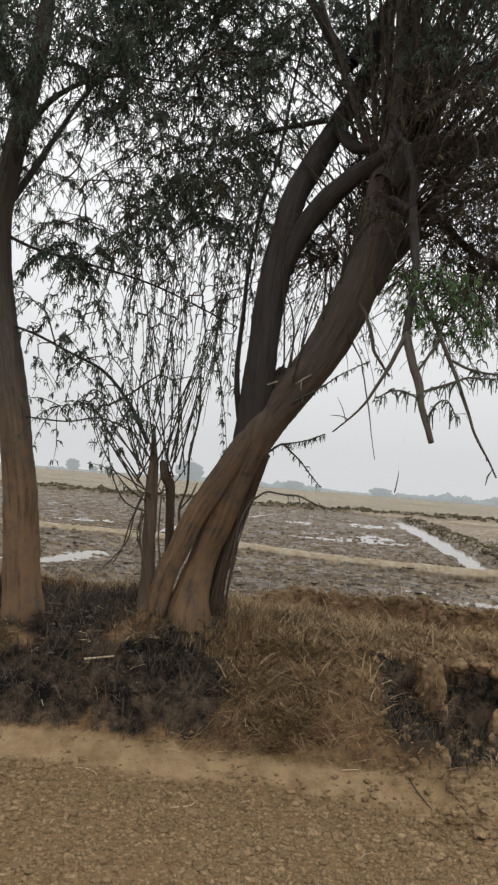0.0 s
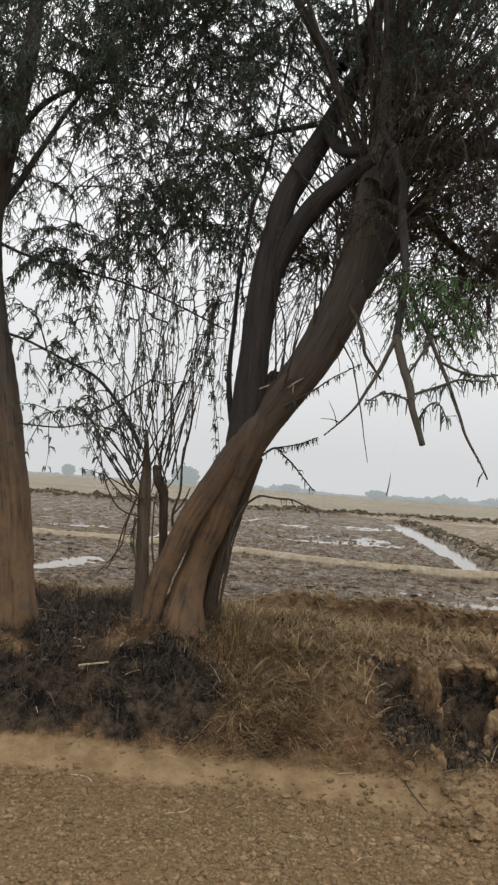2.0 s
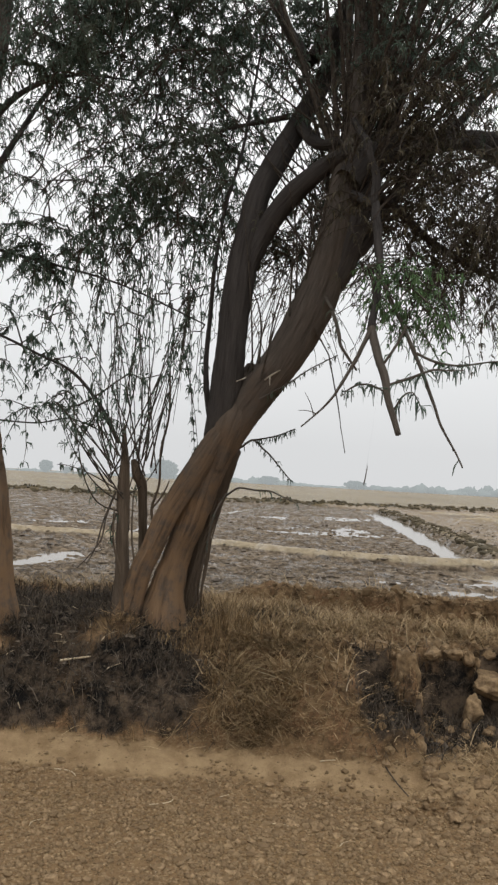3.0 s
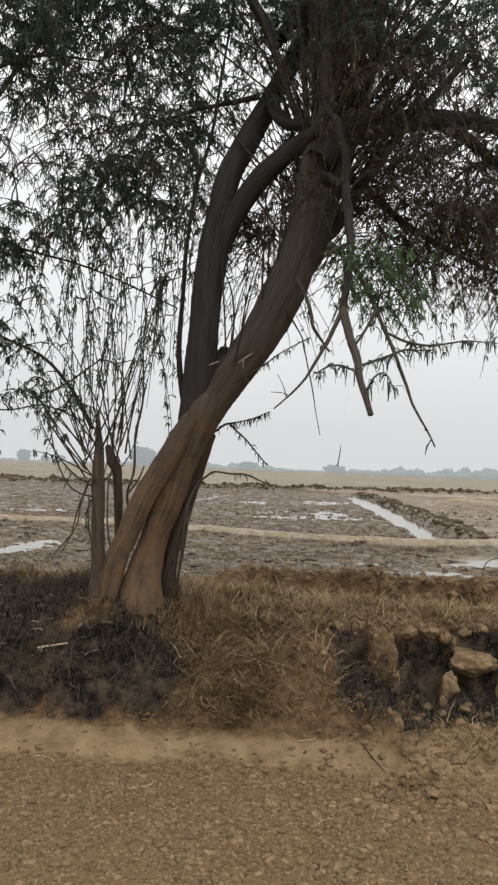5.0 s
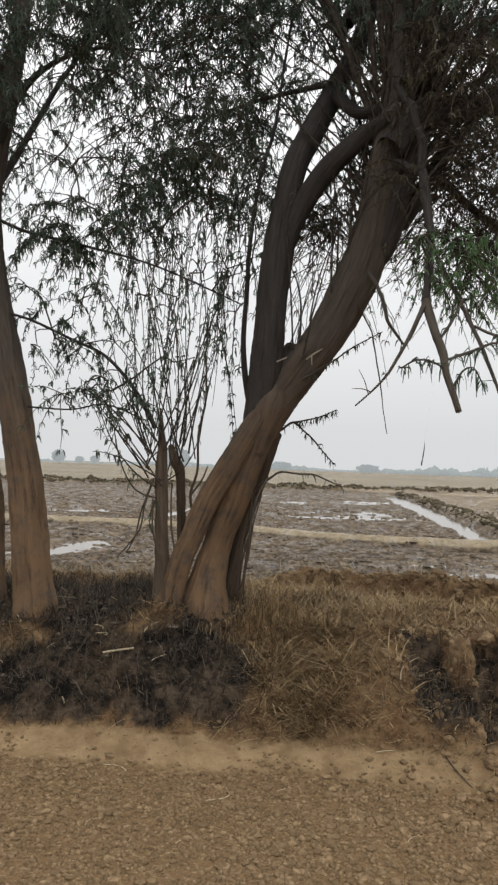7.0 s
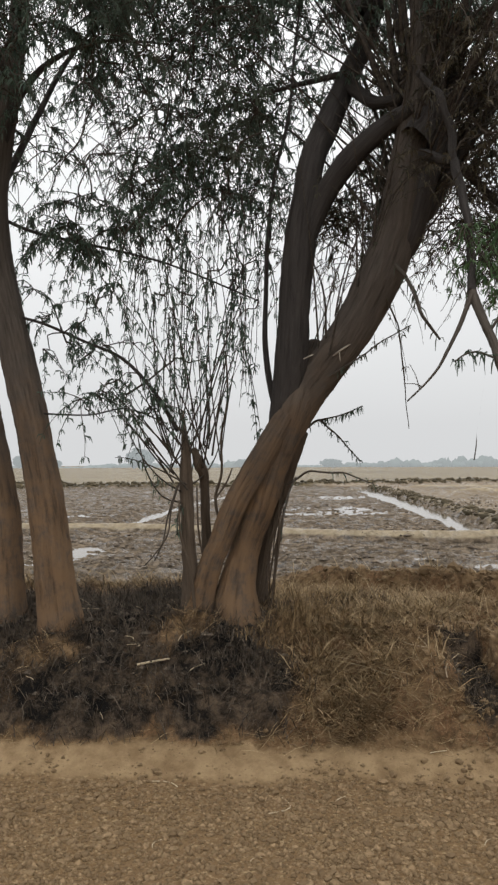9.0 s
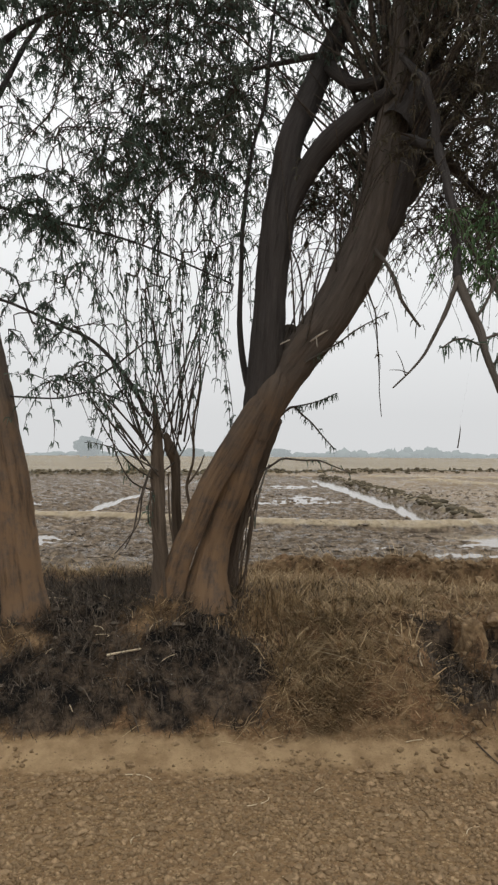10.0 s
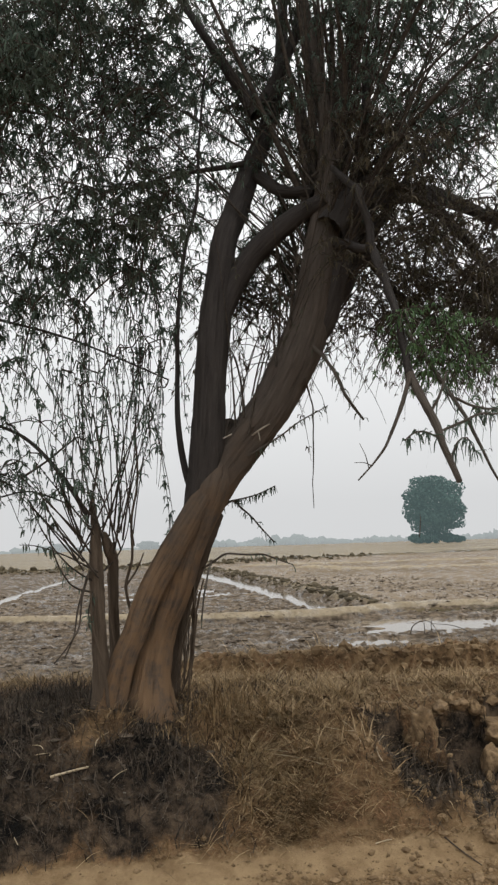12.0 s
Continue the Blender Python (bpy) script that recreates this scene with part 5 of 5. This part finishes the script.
lay((-0.976, 5.314), (-0.903, 5.226), 0.004, 0.5, 26)
lay((0.794, 5.188), (0.827, 5.016), 0.003, 0.1, 27)
lay((0.495, 4.987), (0.623, 4.867), 0.003, 0.2, 28)
lay((0.463, 4.994), (0.601, 4.886), 0.003, 0.1, 29)
lay((0.280, 5.176), (0.434, 5.087), 0.0035, 0.1, 30)
lay((-0.319, 3.664), (-0.269, 3.703), 0.003, 0.2, 31)
lay((0.390, 3.943), (0.464, 3.923), 0.003, 0.2, 32)
lay((-0.723, 3.778), (-0.689, 3.855), 0.003, 0.2, 33)
lay((0.684, 3.743), (0.763, 3.796), 0.003, 0.2, 34)


def soil_clod(at, size, seed, turn=0.0, height=None):
    """A broken lump of bank soil with flat chipped faces, on the ground or, with a height, lodged in the bank's face."""
    bm = bmesh.new()
    bmesh.ops.create_icosphere(bm, subdivisions=4, radius=1.0)
    rg = random.Random(seed)
    cuts = [(Vector((rg.gauss(0, 1), rg.gauss(0, 1), rg.gauss(0, 1))).normalized(), rg.uniform(0.55, 0.85)) for _ in range(11)]
    for v in bm.verts:
        for n, d in cuts:
            over = v.co.dot(n) - d
            if over > 0:
                v.co -= n * over
        v.co *= 1 + 0.22 * noise.noise(v.co * 1.7 + Vector((seed, 0, 0))) + 0.2 * noise.noise(v.co * 4 + Vector((0, seed, 0))) + 0.07 * noise.noise(v.co * 11) + 0.035 * noise.noise(v.co * 25)
    bm.transform(Matrix.LocRotScale(None, Euler((0.2 * rg.gauss(0, 1), 0.2 * rg.gauss(0, 1), turn)), Vector(size)))
    me = bpy.data.meshes.new("soil_clod")
    bm.to_mesh(me)
    bm.free()
    for p in me.polygons:
        p.use_smooth = True
    me.materials.append(BIGCLOD)
    ob = new("soil_clod", me)
    ob.location = (at[0], at[1], height if height else land_z(at[0], at[1]) + size[2] * at[2])
    return tagged(ob, "crumbling yellow-brown clod of dried bank soil", "clod", "clods on the bank")


soil_clod((1.275, 5.09), (0.078, 0.08, 0.15), 1, 0.0, 0.50)
soil_clod((1.235, 5.15), (0.06, 0.06, 0.08), 2, 1.3, 0.45)
soil_clod((1.305, 5.0), (0.052, 0.05, 0.065), 3, 2.6, 0.34)
soil_clod((1.27, 5.06), (0.065, 0.06, 0.12), 23, 0.4, 0.24)
soil_clod((1.665, 5.02), (0.07, 0.075, 0.115), 4, 3.9, 0.28)
soil_clod((1.86, 5.12), (0.21, 0.14, 0.085), 5, 6.3, 0.44)
soil_clod((2.05, 5.04), (0.09, 0.09, 0.13), 6, 6.5, 0.28)
soil_clod((1.68, 5.20), (0.05, 0.05, 0.062), 7, 7.8, 0.575)
soil_clod((1.80, 5.21), (0.06, 0.06, 0.038), 8, 9.1, 0.61)
soil_clod((1.735, 5.19), (0.03, 0.03, 0.04), 19, 2.1, 0.55)
soil_clod((1.92, 5.22), (0.06, 0.055, 0.045), 20, 1.1, 0.63)
soil_clod((1.58, 5.2), (0.07, 0.05, 0.04), 21, 0.3, 0.6)
soil_clod((1.45, 5.2), (0.08, 0.05, 0.045), 22, 0.9, 0.6)
soil_clod((1.22, 4.60), (0.07, 0.065, 0.12), 9, 10.4, 0.19)
soil_clod((1.29, 4.50), (0.055, 0.05, 0.07), 24, 3.4, 0.12)
soil_clod((1.50, 4.90, 0.4), (0.035, 0.03, 0.03), 25, 0.4)
soil_clod((1.58, 4.84, 0.4), (0.028, 0.028, 0.024), 26, 1.4)
soil_clod((1.72, 4.86, 0.4), (0.04, 0.035, 0.03), 27, 2.4)
soil_clod((1.61, 4.94, 0.5), (0.032, 0.03, 0.05), 28, 2.9)
soil_clod((1.26, 4.39, 0.3), (0.05, 0.05, 0.035), 10, 11.7)
soil_clod((1.50, 4.30, 0.3), (0.06, 0.05, 0.04), 11, 13.0)
soil_clod((1.03, 4.18, 0.4), (0.045, 0.04, 0.03), 14, 16.9)
soil_clod((1.28, 4.02, 0.4), (0.045, 0.04, 0.03), 15, 18.2)
soil_clod((1.28, 4.31, 0.4), (0.05, 0.05, 0.03), 16, 19.5)
soil_clod((1.37, 4.20, 0.4), (0.04, 0.04, 0.03), 17, 20.8)
soil_clod((1.15, 5.35, 0.3), (0.05, 0.05, 0.035), 18, 22.1)

# ---- distance ----


def far_treeline():
    soup, rg = Soup(), np.random.default_rng(8)
    bm = bmesh.new()
    bmesh.ops.create_icosphere(bm, subdivisions=2, radius=1.0)
    ico = np.array([v.co[:] for v in bm.verts])
    tri = np.array([[v.index for v in f.verts] for f in bm.faces])
    bm.free()
    for k in range(1000):
        az = rg.uniform(-0.75, 0.95)
        dist = rg.uniform(380, 520)
        tall = 0.55 + 0.45 * np.sin(az * 31 + 1) * np.sin(az * 13) + 0.35 * (az > 0.0) + 0.35 * (az > 0.22)
        h = rg.uniform(0.8, 2.3) * max(tall, 0.35)
        w = rg.uniform(1.2, 4.0)
        V = ico * (1 + rg.normal(0, 0.2, (len(ico), 1))) * np.array([w, w * 0.6, h])
        soup.add(V + np.array([dist * np.sin(az), dist * np.cos(az), h * 0.6]), [tri])
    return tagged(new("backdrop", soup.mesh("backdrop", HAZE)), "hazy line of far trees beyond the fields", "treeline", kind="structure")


far_treeline()


def field_tree(at, height, width, mat, seed, label):
    """A tree out in the fields: trunk and a crown of many leaf clumps with an uneven outline."""
    x, y = at
    z = land_z(x, y)
    tree = tagged(new("field_tree"), label, "tree", "trees in the fields")
    part("trunk", limb_mesh("trunk", [(x, y, z - 0.1, height * 0.035), (x + 0.1, y, z + height * 0.2, height * 0.028), (x, y, z + height * 0.5, height * 0.015)], mat, 8, height / 20, 0.05, 0.05, seed), tree)
    rg = np.random.default_rng(seed)
    n = 11000 if width > 10 else 2600
    u = rg.normal(size=(n, 3))
    p = 2.3 if width > 10 else 2.0
    u /= (np.hypot(u[:, 0], u[:, 1]) ** p + np.abs(u[:, 2]) ** p)[:, None] ** (1 / p)
    lump = 1 + 0.10 * np.sin(5 * u[:, 0] + seed) * np.sin(6 * u[:, 2] + 1) + 0.07 * np.sin(11 * u[:, 2] + 3 * u[:, 0])
    c = u * (rg.uniform(0.1, 1, n) ** 0.4 * lump)[:, None] * np.array([width / 2, width / 2, height * 0.44]) + np.array([x, y, z + height * 0.53])
    s = rg.uniform(0.4, 0.8, n)[:, None] * width * 3.7 / math.sqrt(n)
    a, b = rg.normal(size=(n, 3)), rg.normal(size=(n, 3))
    a /= np.linalg.norm(a, axis=1)[:, None]
    b /= np.linalg.norm(b, axis=1)[:, None]
    V = np.stack([c - a * s, c - b * s, c + a * s, c + b * s], 1).reshape(-1, 3)
    part("crown", np_mesh("crown", V, [np.arange(n * 4).reshape(-1, 4)], mat, None, False), tree)
    return tree


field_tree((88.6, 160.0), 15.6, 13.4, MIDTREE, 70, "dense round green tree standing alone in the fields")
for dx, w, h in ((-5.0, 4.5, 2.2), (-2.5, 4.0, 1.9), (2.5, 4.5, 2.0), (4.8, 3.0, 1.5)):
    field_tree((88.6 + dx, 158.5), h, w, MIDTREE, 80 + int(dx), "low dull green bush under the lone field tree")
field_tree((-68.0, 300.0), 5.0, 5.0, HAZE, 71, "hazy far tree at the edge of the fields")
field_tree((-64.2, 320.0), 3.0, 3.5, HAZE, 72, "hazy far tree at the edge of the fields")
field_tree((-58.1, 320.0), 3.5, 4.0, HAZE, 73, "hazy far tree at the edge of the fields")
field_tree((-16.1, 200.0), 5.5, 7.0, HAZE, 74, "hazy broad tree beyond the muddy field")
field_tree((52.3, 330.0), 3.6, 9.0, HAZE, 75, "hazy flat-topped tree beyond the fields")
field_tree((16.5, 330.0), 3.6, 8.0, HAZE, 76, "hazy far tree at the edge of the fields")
